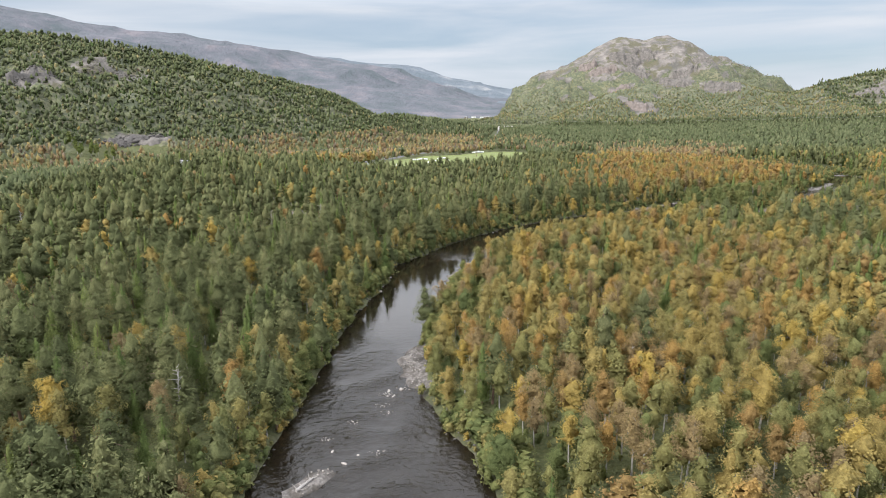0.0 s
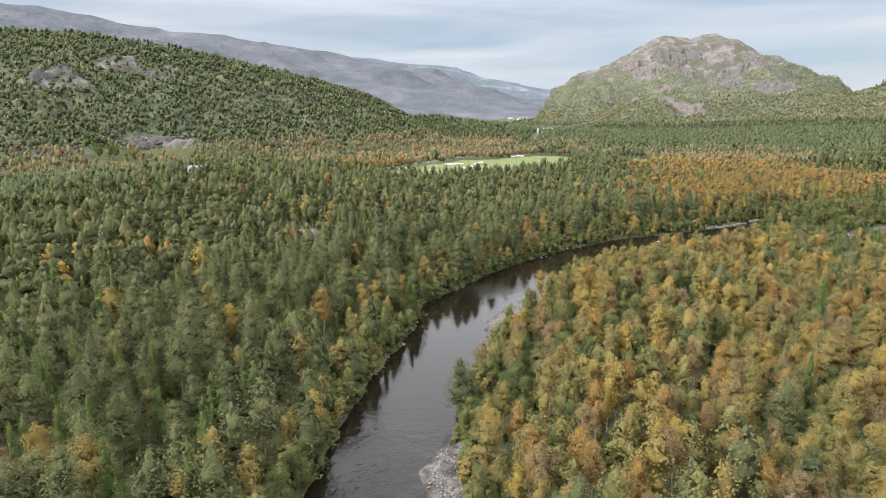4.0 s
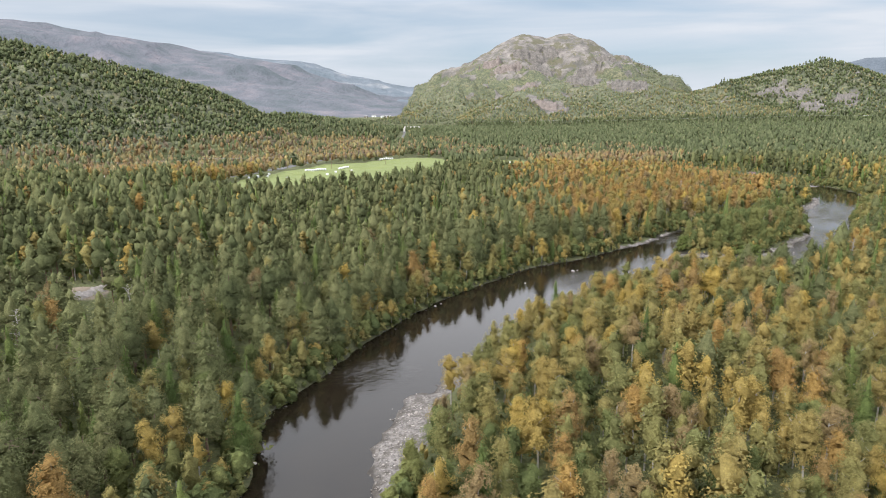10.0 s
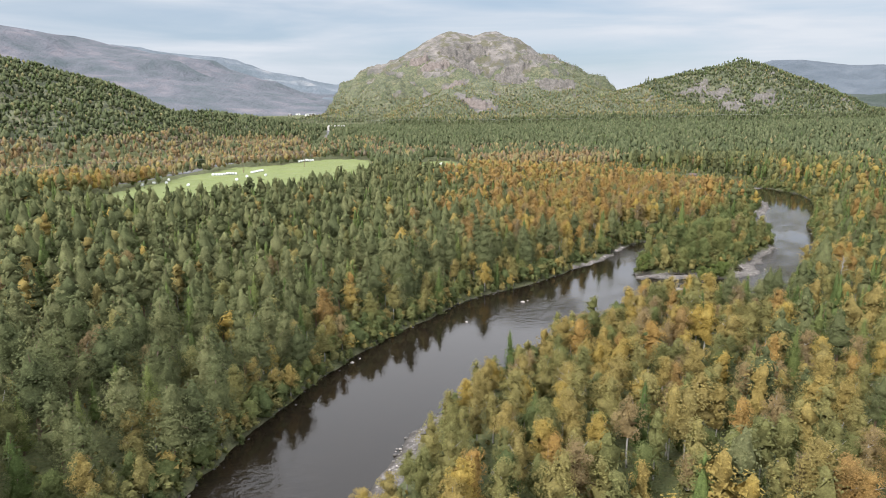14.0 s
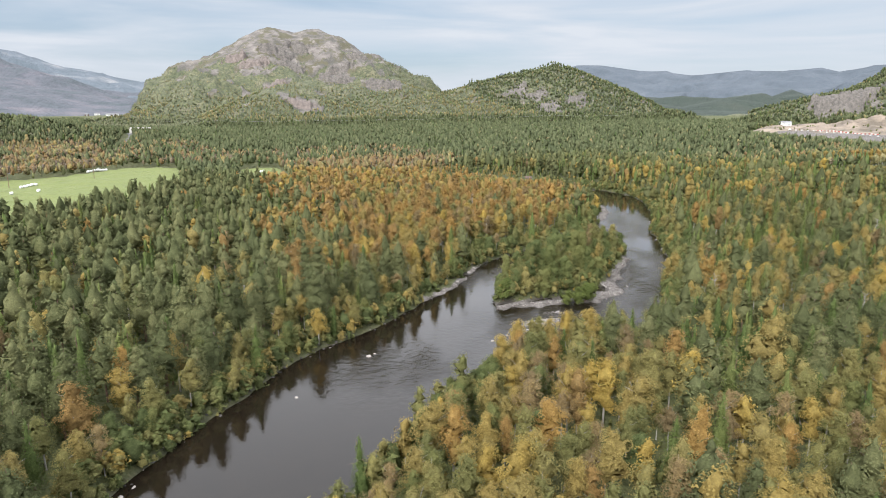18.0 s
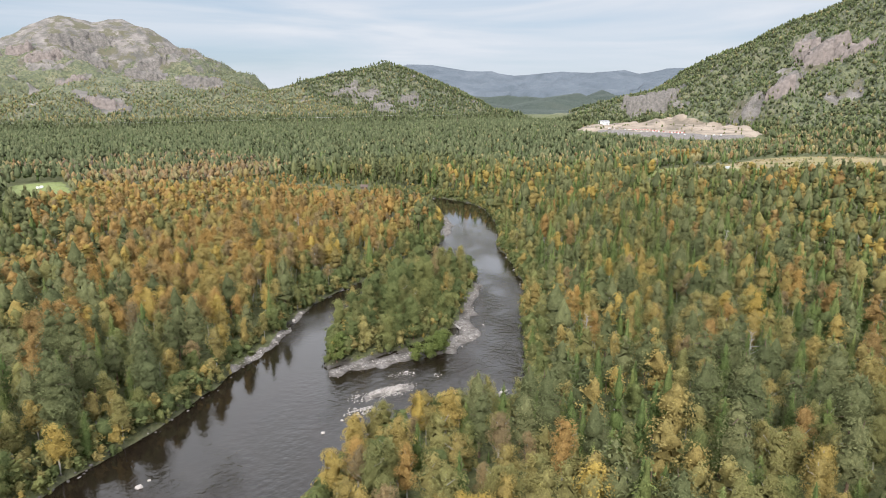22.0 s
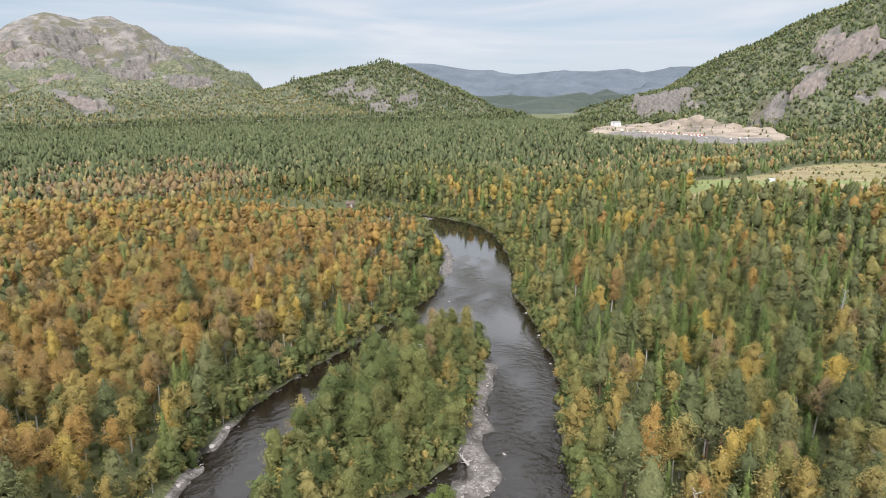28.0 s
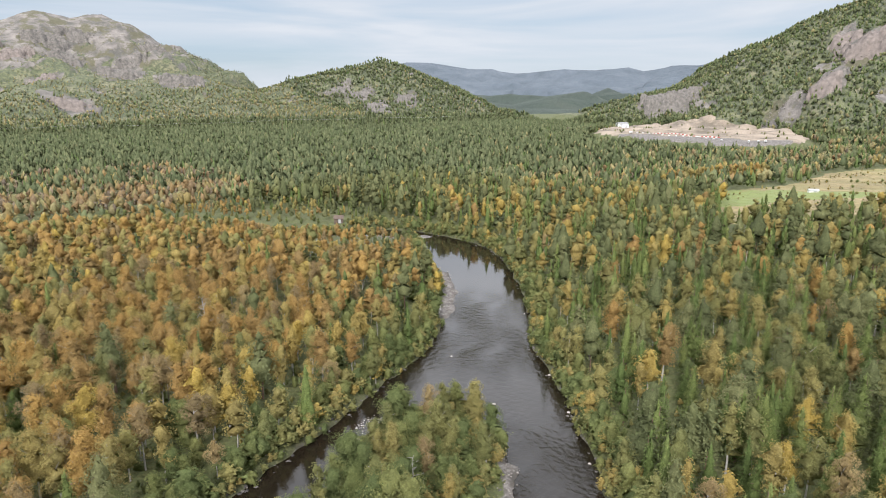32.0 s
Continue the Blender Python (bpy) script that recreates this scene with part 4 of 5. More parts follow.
# the trees that the camera passes nearest stand each for itself, up to 300 of a kind
LABELS = {
    "pine": ("dark blue-green pine with layered needle boughs", "pine tree"),
    "young_pine": ("slim fresh green young pine with dense needles", "pine tree"),
    "willow": ("bushy green willow with rounded leafy crown", "willow"),
    "olive_birch": ("olive-green birch turning, with pale trunk", "birch tree"),
    "yellow_birch": ("yellow autumn birch with pale trunk", "birch tree"),
    "orange_birch": ("orange autumn birch with pale slender trunk", "birch tree"),
    "rust_birch": ("rust-brown thinning autumn birch", "birch tree"),
}
single = np.zeros(len(tx), bool)
for k, kind in enumerate(KINDS):
    mine = np.flatnonzero((tk == k) & (ty > 62))
    mine = mine[np.argsort(tn[mine])][:300]
    single[mine] = True
    rk = np.random.RandomState(100 + k)
    moulds = []
    for v in range(5):
        tri = crown(rk, kind, 11, 9, 3300, 0.0085)
        me_crown = mesh_from(kind + "_crown", *tri, LEAF[kind])
        me_crown.polygons.foreach_set("use_smooth", np.ones(len(me_crown.polygons), bool))
        sv, sf = stem(rk, kind)
        me_stem = mesh_from(kind + "_stem", sv, sf, BIRCH_BARK if "birch" in kind else PINE_BARK)
        moulds.append((me_stem, me_crown))
    for i in mine:
        s = float(th[i])
        wide = s * rk.uniform(0.90, 1.18) * {"pine": 1.22, "young_pine": 1.08}.get(kind, 1.14)
        base = new(kind + "_tree" if "willow" not in kind else "willow_bush")
        base.empty_display_size = 0.5
        base.matrix_world = pose(float(tx[i]), float(ty[i]), float(tz[i]), rk.uniform(-3, 3), rk.uniform(-3, 3), rk.uniform(0, 360)) @ Matrix.Diagonal((wide, wide, s, 1))
        tagged(base, LABELS[kind][0], LABELS[kind][1], kind.replace("_", " ") + " trees by the river")
        stem_me, crown_me = moulds[rk.randint(5)]
        for name, me in (("trunk", stem_me), ("crown", crown_me)):
            new(name, me).parent = base


def mass(name, x, y, z, h, kinds, shape, label, trunks=0, seed=1, wide=1.0, leaf=None):
    """Trees too many to tell apart, one object a kind."""
    r = np.random.RandomState(seed)
    for k, kind in enumerate(KINDS):
        mine = np.flatnonzero(kinds == k)
        if not len(mine):
            continue
        moulds = [crown(r, kind, *shape) for _ in range(6)]
        out, tris, total = [], [], 0
        pick = r.randint(6, size=len(mine))
        turn, fat = r.uniform(0, 6.283, len(mine)), r.uniform(0.88, 1.20, len(mine)) * wide * {"pine": 1.22, "young_pine": 1.08}.get(kind, 1.14)
        for v in range(6):
            j = mine[pick == v]
            a, f = turn[pick == v], fat[pick == v]
            c, s = np.cos(a) * h[j] * f, np.sin(a) * h[j] * f
            m, tri = moulds[v]
            px = m[None, :, 0] * c[:, None] - m[None, :, 1] * s[:, None] + x[j][:, None]
            py = m[None, :, 0] * s[:, None] + m[None, :, 1] * c[:, None] + y[j][:, None]
            pz = m[None, :, 2] * h[j][:, None] + z[j][:, None]
            out.append(np.stack([px, py, pz], -1).reshape(-1, 3))
            tris.append((tri[None] + total + np.arange(len(j))[:, None, None] * len(m)).reshape(-1, 3))
            total += len(j) * len(m)
        order = np.concatenate([mine[pick == v] for v in range(6)])
        co = np.concatenate(out)
        me = mesh_from(name, co, np.concatenate(tris), (leaf or LEAF_FAR)[kind])
        me.polygons.foreach_set("use_smooth", np.ones(len(me.polygons), bool))
        tone = r.uniform(0, 1, len(order))
        mark(me, "tone", np.repeat(tone, len(co) // len(order)))
        tagged(new(kind + "_" + name, me), label % kind.replace("_", " "), "trees", kind="stuff")
    if trunks:
        for bark, mask in ((BIRCH_BARK, kinds >= 3), (PINE_BARK, kinds < 3)):
            j = np.flatnonzero(mask)
            a = np.arange(4) * math.pi / 2
            ringx, ringy = np.cos(a), np.sin(a)
            rows = []
            lean = r.uniform(-0.04, 0.04, (len(j), 2)) * h[j][:, None]
            for zz, rr in ((-0.05, 0.016), (0.86, 0.004)):
                rows.append(np.stack([x[j][:, None] + lean[:, :1] * zz + ringx * rr * h[j][:, None], y[j][:, None] + lean[:, 1:] * zz + ringy * rr * h[j][:, None],
                                      np.repeat((z[j] + zz * h[j])[:, None], 4, 1)], -1))
            co = np.concatenate(rows, 1).reshape(-1, 3)
            f = np.array([(k, (k + 1) % 4, (k + 1) % 4 + 4, k + 4) for k in range(4)])
            faces = (np.arange(len(j))[:, None, None] * 8 + f[None]).reshape(-1, 4)
            tagged(new("trunks_of_" + name, mesh_from("trunks", co, faces, bark)), "tapered tree trunks under the massed crowns", "tree trunks", kind="stuff")


rest = ~single
ring_a, ring_b, ring_c = rest & (tn < 34), rest & (tn >= 34) & (tn < 100), rest & (tn >= 100)
mass("grove", tx[ring_a], ty[ring_a], tz[ring_a], th[ring_a], tk[ring_a], (8, 6, 620, 0.0145), "massed %s trees along the river", 1, 201)
mass("wood", tx[ring_b], ty[ring_b], tz[ring_b], th[ring_b], tk[ring_b], (8, 6, 170, 0.0200), "massed %s trees of the valley forest", 1, 202)
mass("woodland", tx[ring_c], ty[ring_c], tz[ring_c], th[ring_c], tk[ring_c], (6, 4, 48, 0.036), "massed %s trees across the valley", 0, 207)

# the valley forest further off, and the wooded fells
fx, fy, fd = scatter(-420, 900, 150, 1130, 4.4, rng)
keep = seen(fx, fy) & ~((nearness(fx, fy) < 250) & (fx > -150) & (fx < 330) & (fy > 40) & (fy < 480)) & (hills(fx, fy) < 14) & (fy < 1120)
fx, fy, fd = fx[keep], fy[keep], fd[keep]
fk = mixture(fx, fy, fd, rng)
roomy = (fk > 1) | (rng.uniform(0, 1, len(fx)) < 0.85)
fx, fy, fd, fk = fx[roomy], fy[roomy], fd[roomy], fk[roomy]
fh = (lo[fk] + (hi - lo)[fk] * rng.uniform(0, 1, len(fx))) * 0.85
fz = ground_height(fx, fy, fd) - 0.1
mass("forest", fx, fy, fz, fh, fk, (4, 2, 7, 0.06), "distant %s trees of the valley forest", 0, 203, 1.25, LEAF_SHADE_HAZE)

hx, hy, hd = scatter(-720, 1130, 120, 1780, 4.6, rng)
hz = hills(hx, hy)
keep = seen(hx, hy) & ((hz >= 14) | (hy >= 1120))
hx, hy, hd, hz = hx[keep], hy[keep], hd[keep], hz[keep]
bare = rocky(hx, hy, hz)
thin = np.where((hx > 60) & (hy > 1150) & (hx < 640), (0.92 - 0.74 * step01(26, 100, hz + 26 * wave(hx, hy, 70, 121))) * (hz < 150), 0.95)
e = 8.0
away = np.hypot(hx - 60, hy - 180)
facing = (hills(hx, hy) - hills(hx + e * (hx - 60) / away, hy + e * (hy - 180) / away)) < 0.30 * e
keep = (rng.uniform(0, 1, len(hx)) < thin * (1 - 0.78 * bare)) & facing
hx, hy, hd = hx[keep], hy[keep], hd[keep]
hk = mixture(hx, hy, hd, rng)
hh = (lo[hk] + (hi - lo)[hk] * rng.uniform(0, 1, len(hx))) * (0.60 - 0.24 * step01(20, 80, hills(hx, hy)) * (hy > 1150))
# these hills take the leaf colours with cloud shade in them
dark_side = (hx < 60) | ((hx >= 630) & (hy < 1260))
for name, side, leaves in (("hillside", dark_side, LEAF_SHADE_HAZE), ("fellside", ~dark_side, LEAF_HAZED)):
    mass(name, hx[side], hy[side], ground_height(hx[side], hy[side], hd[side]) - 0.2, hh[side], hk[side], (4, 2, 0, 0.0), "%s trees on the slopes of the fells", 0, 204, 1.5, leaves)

# low scrub that closes the slopes of the eastern mountain and the foot of the others
vx, vy, vd = scatter(640, 1130, 120, 700, 4.6, rng)
wx, wy, wd = scatter(-640, 20, 470, 940, 5.6, rng)
vx, vy, vd = np.append(vx, wx), np.append(vy, wy), np.append(vd, wd)
vh = hills(vx, vy)
keep = seen(vx, vy) & (vh > np.where(vx < 60, 15, 3)) & (rocky(vx, vy, vh) < 0.6)
vx, vy, vd = vx[keep], vy[keep], vd[keep]
mass("scrub", vx, vy, ground_height(vx, vy, vd) - 0.2, rng.uniform(2.0, 4.5, len(vx)), rng.choice([0, 1, 2, 2, 1], len(vx)), (4, 2, 0, 0.0), "low %s scrub on the fellside", 0, 208, 1.7, LEAF_SHADE_HAZE)

# tussocks and dwarf shrubs on the bog, small trees along its rim
wx_, wy_ = rng.uniform(285, 690, 6000), rng.uniform(165, 345, 6000)
keep = (inside(BOG, wx_, wy_) | inside(BOG_FAR, wx_, wy_)) & (wave(wx_, wy_, 26, 131) + 0.5 * wave(wx_, wy_, 9, 132) > rng.uniform(-0.3, 1.2, len(wx_)))
wx_, wy_ = wx_[keep], wy_[keep]
mass("bog_shrub", wx_, wy_, ground_height(wx_, wy_) - 0.1, rng.uniform(0.5, 1.7, len(wx_)), rng.choice([2, 3, 3, 4, 6, 6], len(wx_)), (5, 3, 0, 0.0), "low %s shrubs and tussocks on the bog", 0, 209, 1.8)

# a row of pale-stemmed birches along the back of the bog
nb = 64
qf = rng.uniform(0, 1, nb)
qx, qy = 356 + 62 * qf + rng.normal(0, 2.0, nb), 362 - 34 * qf + rng.normal(0, 2.0, nb)
mass("birch_row", qx, qy, ground_height(qx, qy) - 0.1, rng.uniform(7.0, 10.5, nb), rng.choice([3, 4, 4, 5], nb), (6, 4, 40, 0.036), "%s trees with pale stems along the edge of the bog", 1, 210)

# bushes scattered over the gravel pit
qx, qy = rng.uniform(640, 762, 260), rng.uniform(385, 580, 260)
keep = inside(PIT, qx, qy) & (wave(qx, qy, 40, 45) > 0.1)
qx, qy = qx[keep], qy[keep]
mass("pit_scrub", qx, qy, ground_height(qx, qy) - 0.1, rng.uniform(1.2, 3.4, len(qx)), rng.choice([0, 2, 2, 3], len(qx)), (5, 2, 8, 0.08), "low %s bushes scattered over the gravel pit", 0, 211, 1.4)

# undergrowth that fills the gaps between the nearer trees
ux, uy, ud = scatter(-110, 270, 55, 340, 2.4, rng)
keep = seen(ux, uy) & (nearness(ux, uy) < 56) & (ud > 2.5)
ux, uy, ud = ux[keep], uy[keep], ud[keep]
uk = rng.choice([1, 2, 2, 3, 3, 3, 4], len(ux))
mass("undergrowth", ux, uy, ground_height(ux, uy, ud) - 0.2, rng.uniform(0.8, 2.4, len(ux)), uk, (6, 3, 12, 0.045), "low %s undergrowth between the trees", 0, 206, 1.3)

# low willows and alders that line the banks and overhang the water
bx, by, bd = scatter(-40, 262, 55, 420, 1.2, rng, -0.3)
keep = (bd < 3.4) & (rng.uniform(0, 1, len(bx)) < 0.92) & seen(bx, by)
isle = signed(IS, bx, by) < 0
keep |= isle & (rng.uniform(0, 1, len(bx)) < 0.55)
bx, by, bd = bx[keep], by[keep], bd[keep]
bk = rng.choice([2, 2, 2, 3, 3, 3, 4], len(bx))
bh = rng.uniform(1.4, 4.2, len(bx)) * np.where(bd < 0.6, 0.6, 1.0)
mass("thicket", bx, by, ground_height(bx, by, bd) - 0.25, bh, bk, (6, 3, 64, 0.045), "low %s scrub lining the river bank", 0, 205, 1.55)



# ---- stones, boulders and rock ----
def boulder(rng, lumps=2):
    """An angular stone one metre across."""
    bm = bmesh.new()
    bmesh.ops.create_icosphere(bm, subdivisions=lumps, radius=0.5)
    sx, sy, sz = rng.uniform(0.75, 1.2), rng.uniform(0.6, 1.0), rng.uniform(0.4, 0.75)
    cuts = [Vector(rng.normal(size=3)).normalized() for _ in range(6)]
    for v in bm.verts:
        for c in cuts:
            over = v.co.dot(c) - 0.36
            if over > 0:
                v.co -= c * over
        v.co *= 1 + 0.10 * noise.noise(v.co * 3.1 + Vector((sx * 9, 0, 0)))
        v.co = Vector((v.co.x * sx, v.co.y * sy, v.co.z * sz))
    return bm


def height_at(x, y):
    return float(ground_height(np.array([float(x)]), np.array([float(y)]))[0])


rs = np.random.RandomState(31)
stone_meshes = []
for k in range(5):
    bm = boulder(rs, 1)
    me = bpy.data.meshes.new("stone")
    bm.to_mesh(me)
    bm.free()
    co, tri = np.zeros(len(me.vertices) * 3), np.zeros(len(me.polygons) * 3, np.int32)
    me.vertices.foreach_get("co", co)
    me.loops.foreach_get("vertex_index", tri)
    stone_meshes.append((co.reshape(-1, 3), tri.reshape(-1, 3)))
    bpy.data.meshes.remove(me)


def stone_field(name, x, y, size, material, label, lowest=-0.12):
    verts, faces, n = [], [], 0
    z = np.maximum(ground_height(x, y), lowest)
    for k in range(5):
        j = np.arange(len(x))[k::5]
        co, tri = stone_meshes[k]
        a = rs.uniform(0, 6.283, len(j))
        c, s = np.cos(a) * size[j], np.sin(a) * size[j]
        v = np.stack([co[None, :, 0] * c[:, None] - co[None, :, 1] * s[:, None] + x[j][:, None], co[None, :, 0] * s[:, None] + co[None, :, 1] * c[:, None] + y[j][:, None],
                      co[None, :, 2] * size[j][:, None] + z[j][:, None] + 0.08 * size[j][:, None]], -1).reshape(-1, 3)
        verts.append(v)
        faces.append((tri[None] + n + np.arange(len(j))[:, None, None] * len(co)).reshape(-1, 3))
        n += len(v)
    tagged(new(name, mesh_from(name, np.concatenate(verts), np.concatenate(faces), material)), label, "stones", kind="stuff")


# cobbles on the bars, thinner along every bank
cx, cy = rs.uniform(-30, 252, 90000), rs.uniform(55, 410, 90000)
# more of them on the bars themselves
for ax, ay, bx_, by_, r in BARS:
    n = int(5 * r * (math.hypot(bx_ - ax, by_ - ay) + r))
    f = rs.uniform(0, 1, n)
    cx = np.append(cx, ax + (bx_ - ax) * f + rs.normal(0, 0.55 * r, n))
    cy = np.append(cy, ay + (by_ - ay) * f + rs.normal(0, 0.55 * r, n))
mixed = rs.permutation(len(cx))
cx, cy = cx[mixed], cy[mixed]
c_bar, c_d = bars_at(cx, cy), shore(cx, cy)
c_shoal = np.full(len(cx), -9.0)
for ax, ay, bx_, by_, r in SHOALS:
    c_shoal = np.maximum(c_shoal, 1 - along([(ax, ay), (bx_, by_)], cx, cy)[0] / r)
on_bar = (c_bar > -0.10) & (rs.uniform(0, 1, len(cx)) < 0.9)
on_rim = (np.abs(c_d - 0.1) < 0.55) & (rs.uniform(0, 1, len(cx)) < 0.55)
sel = np.flatnonzero(on_bar | on_rim)[:11000]
shoal = np.flatnonzero((c_shoal > 0.0) & ((cy > 120) | (rs.uniform(0, 1, len(cx)) < 0.10)))
stone_field("cobbles", cx[sel], cy[sel], rs.uniform(0.10, 0.36, len(sel)) * np.where(rs.uniform(0, 1, len(sel)) < 0.07, 1.8, 1.0), STONE, "pale grey river cobbles on the gravel bars and banks")
sx_, sy_ = np.tile(cx[shoal], 16) + rs.normal(0, 0.6, 16 * len(shoal)), np.tile(cy[shoal], 16) + rs.normal(0, 0.4, 16 * len(shoal))
stone_field("shoal_stones", sx_, sy_, rs.uniform(0.10, 0.32, len(sx_)), PALE_STONE, "bleached stones breaking the surface of the shallows", -0.02)
rim = np.flatnonzero((np.abs(c_d + 0.1) < 0.9) & (c_bar < 0.1))[:900]
stone_field("wet_cobbles", cx[rim], cy[rim], rs.uniform(0.25, 0.75, len(rim)), DARK_ROCK, "dark wet stones at the water's edge")

BOULDERS = [(59, 245, 1.3), (60.4, 245.6, 0.7), (43, 236, 0.9), (-9, 94, 1.1), (-7, 94.5, 0.9), (-8, 92.5, 0.6), (-15, 76, 0.8), (-13, 73, 1.0), (-11.5, 75, 0.6), (135, 279, 0.8),
            (142, 294, 0.9), (144, 295.5, 0.7), (164, 286, 0.9), (170, 276, 0.8), (173, 304, 0.7), (82, 240, 0.9), (86, 241, 0.7), (88.5, 240, 0.8), (95, 243.5, 1.0), (104, 247, 0.9),
            (109, 230, 1.1), (72, 226, 0.8), (18, 222, 1.0), (19.5, 223.4, 0.8), (-15.5, 150, 1.1), (-14, 163, 0.9), (-20.6, 128, 0.8), (104, 282, 1.2), (97, 276.5, 1.0), (108, 285.6, 1.2),
            (131, 253, 0.8), (1.5, 140, 0.8), (-3.6, 118, 0.9), (179, 286, 0.9), (160, 266, 0.8), (202, 309, 0.8)]
b_moulds = []
for k in range(4):
    bm = boulder(rs, 2)
    me = bpy.data.meshes.new("boulder")
    bm.to_mesh(me)
    bm.free()
    b_moulds.append(me)
for k, (x, y, s) in enumerate(BOULDERS):
    me = b_moulds[k % 4]
    if k >= 4 and k % 3 == 0:
        me = b_moulds[(k + 1) % 4]
    if not me.materials:
        me.materials.append(STONE)
    ob = new("boulder", me)
    ob.matrix_world = pose(x, y, max(height_at(x, y), -0.10) + 0.10 * s, rs.uniform(-8, 8), rs.uniform(-8, 8), rs.uniform(0, 360)) @ Matrix.Diagonal((s * 0.8, s * 0.8, s * 0.7, 1))
    tagged(ob, "pale weathered boulder standing in the shallow river", "boulder", "boulders in the river")


def crag(name, x, y, wide, deep, tall, cell, label, seed, material):
    """A broken rock face that juts from the slope: ledges and blocks with a ragged edge, steep towards the valley."""
    r = np.random.RandomState(seed)
    turn = math.atan2(-(x - 60), y - 180)
    nu, nv = int(wide / cell) + 1, int(deep / cell) + 1
    U, V = np.meshgrid(np.linspace(-1, 1, nu), np.linspace(-1, 1, nv))
    U, V = U + r.uniform(-0.5, 0.5, U.shape) / nu, V + r.uniform(-0.5, 0.5, U.shape) / nv
    lx, ly = U * wide / 2, V * deep / 2
    X, Y = x + lx * math.cos(turn) - ly * math.sin(turn), y + lx * math.sin(turn) + ly * math.cos(turn)
    # blocks: each takes its own height and tilt
    n = max(12, int(wide * deep / (cell * cell * 9)))
    seeds = np.stack([r.uniform(-wide / 2, wide / 2, n), r.uniform(-deep / 2, deep / 2, n)], 1)
    block = np.argmin((lx[..., None] - seeds[:, 0]) ** 2 + (1.8 * (ly[..., None] - seeds[:, 1])) ** 2, -1)
    gap2 = np.sort((lx[..., None] - seeds[:, 0]) ** 2 + (1.8 * (ly[..., None] - seeds[:, 1])) ** 2, -1)[..., :2]
    crack = step01(cell * 1.3, 0.0, np.sqrt(gap2[..., 1]) - np.sqrt(gap2[..., 0]))
    lift, tilt = r.uniform(0.45, 1.1, n)[block], r.uniform(-0.25, 0.25, (n, 2))[block]
    ragged = np.hypot(U, V * 0.9) + 0.40 * wave(X, Y, wide * 0.5, seed) + 0.22 * wave(X, Y, wide * 0.2, seed + 1)
    shape = step01(1.0, 0.82, ragged) * step01(-0.95, -0.55, V) * (1 - 0.85 * step01(-0.5, 0.9, V))
    rise = tall * shape * lift + (tilt[..., 0] * (lx - seeds[block, 0]) + tilt[..., 1] * (ly - seeds[block, 1])) * np.minimum(shape * 2, 1)
    rise = rise - crack * 0.30 * tall * np.minimum(shape * 2, 1) + r.uniform(-0.25, 0.25, U.shape) * cell
    Z = ground_height(X.ravel(), Y.ravel()).reshape(X.shape) + np.where(ragged > 0.97, -2.5, rise - 0.6)
    k = np.arange(X.size).reshape(X.shape)
    f = np.stack([k[:-1, :-1], k[:-1, 1:], k[1:, 1:], k[1:, :-1]], -1).reshape(-1, 4)
    me = mesh_from(name, np.stack([X, Y, Z], -1).reshape(-1, 3), f, material)
    return tagged(new(name, me), label, "rock outcrop")


crag("rock_outcrop", -256, 520, 34, 16, 4.5, 1.8, "dark broken rock outcrop at the foot of the wooded hill", 41, DARK_ROCK)
crag("rock_outcrop", -236, 528, 26, 14, 4.0, 1.8, "dark broken rock outcrop at the foot of the wooded hill", 42, CRAG)
crag("rock_mound", -52, 217, 8, 7, 1.6, 0.5, "pale bare rock mound in a forest clearing", 43, STONE)


def scree(x, y, wide, deep, n, smallest, largest, material, label, seed):
    """Fallen blocks on a slope."""
    r = np.random.RandomState(seed)
    a, f = r.uniform(0, 6.283, n), np.sqrt(r.uniform(0, 1, n))
    turn = math.atan2(-(x - 60), y - 180)
    u, v = wide / 2 * f * np.cos(a), deep / 2 * f * np.sin(a)
    stone_field("scree", x + u * math.cos(turn) - v * math.sin(turn), y + u * math.sin(turn) + v * math.cos(turn), r.uniform(smallest, largest, n) * r.uniform(0.5, 1.0, n), material, label)


scree(-318, 640, 72, 34, 520, 0.9, 3.2, CRAG, "grey scree of fallen blocks on the wooded hill", 61)
scree(-352, 562, 60, 20, 200, 0.9, 3.0, CRAG, "grey scree of fallen blocks on the wooded hill", 62)
scree(-250, 522, 58, 18, 320, 0.8, 3.6, DARK_ROCK, "dark fallen blocks about the rock outcrop", 63)
scree(-250, 521, 52, 12, 110, 2.4, 6.0, DARK_ROCK, "large dark blocks of the rock outcrop", 65)
scree(767, 431, 34, 34, 420, 0.5, 1.6, STONE, "pale gravel scree below the rock face", 64)

# ---- buildings ----
def box(sx, sy, sz, x=0.0, y=0.0, z=0.0, bevel=0.0):
    """A box standing on z, centred on x and y."""
    bm = bmesh.new()
    bmesh.ops.create_cube(bm, size=1.0)
    for v in bm.verts:
        v.co = Vector((v.co.x * sx + x, v.co.y * sy + y, (v.co.z + 0.5) * sz + z))
    if bevel:
        bmesh.ops.bevel(bm, geom=list(bm.edges), offset=bevel, segments=2, affect="EDGES")
    return bm


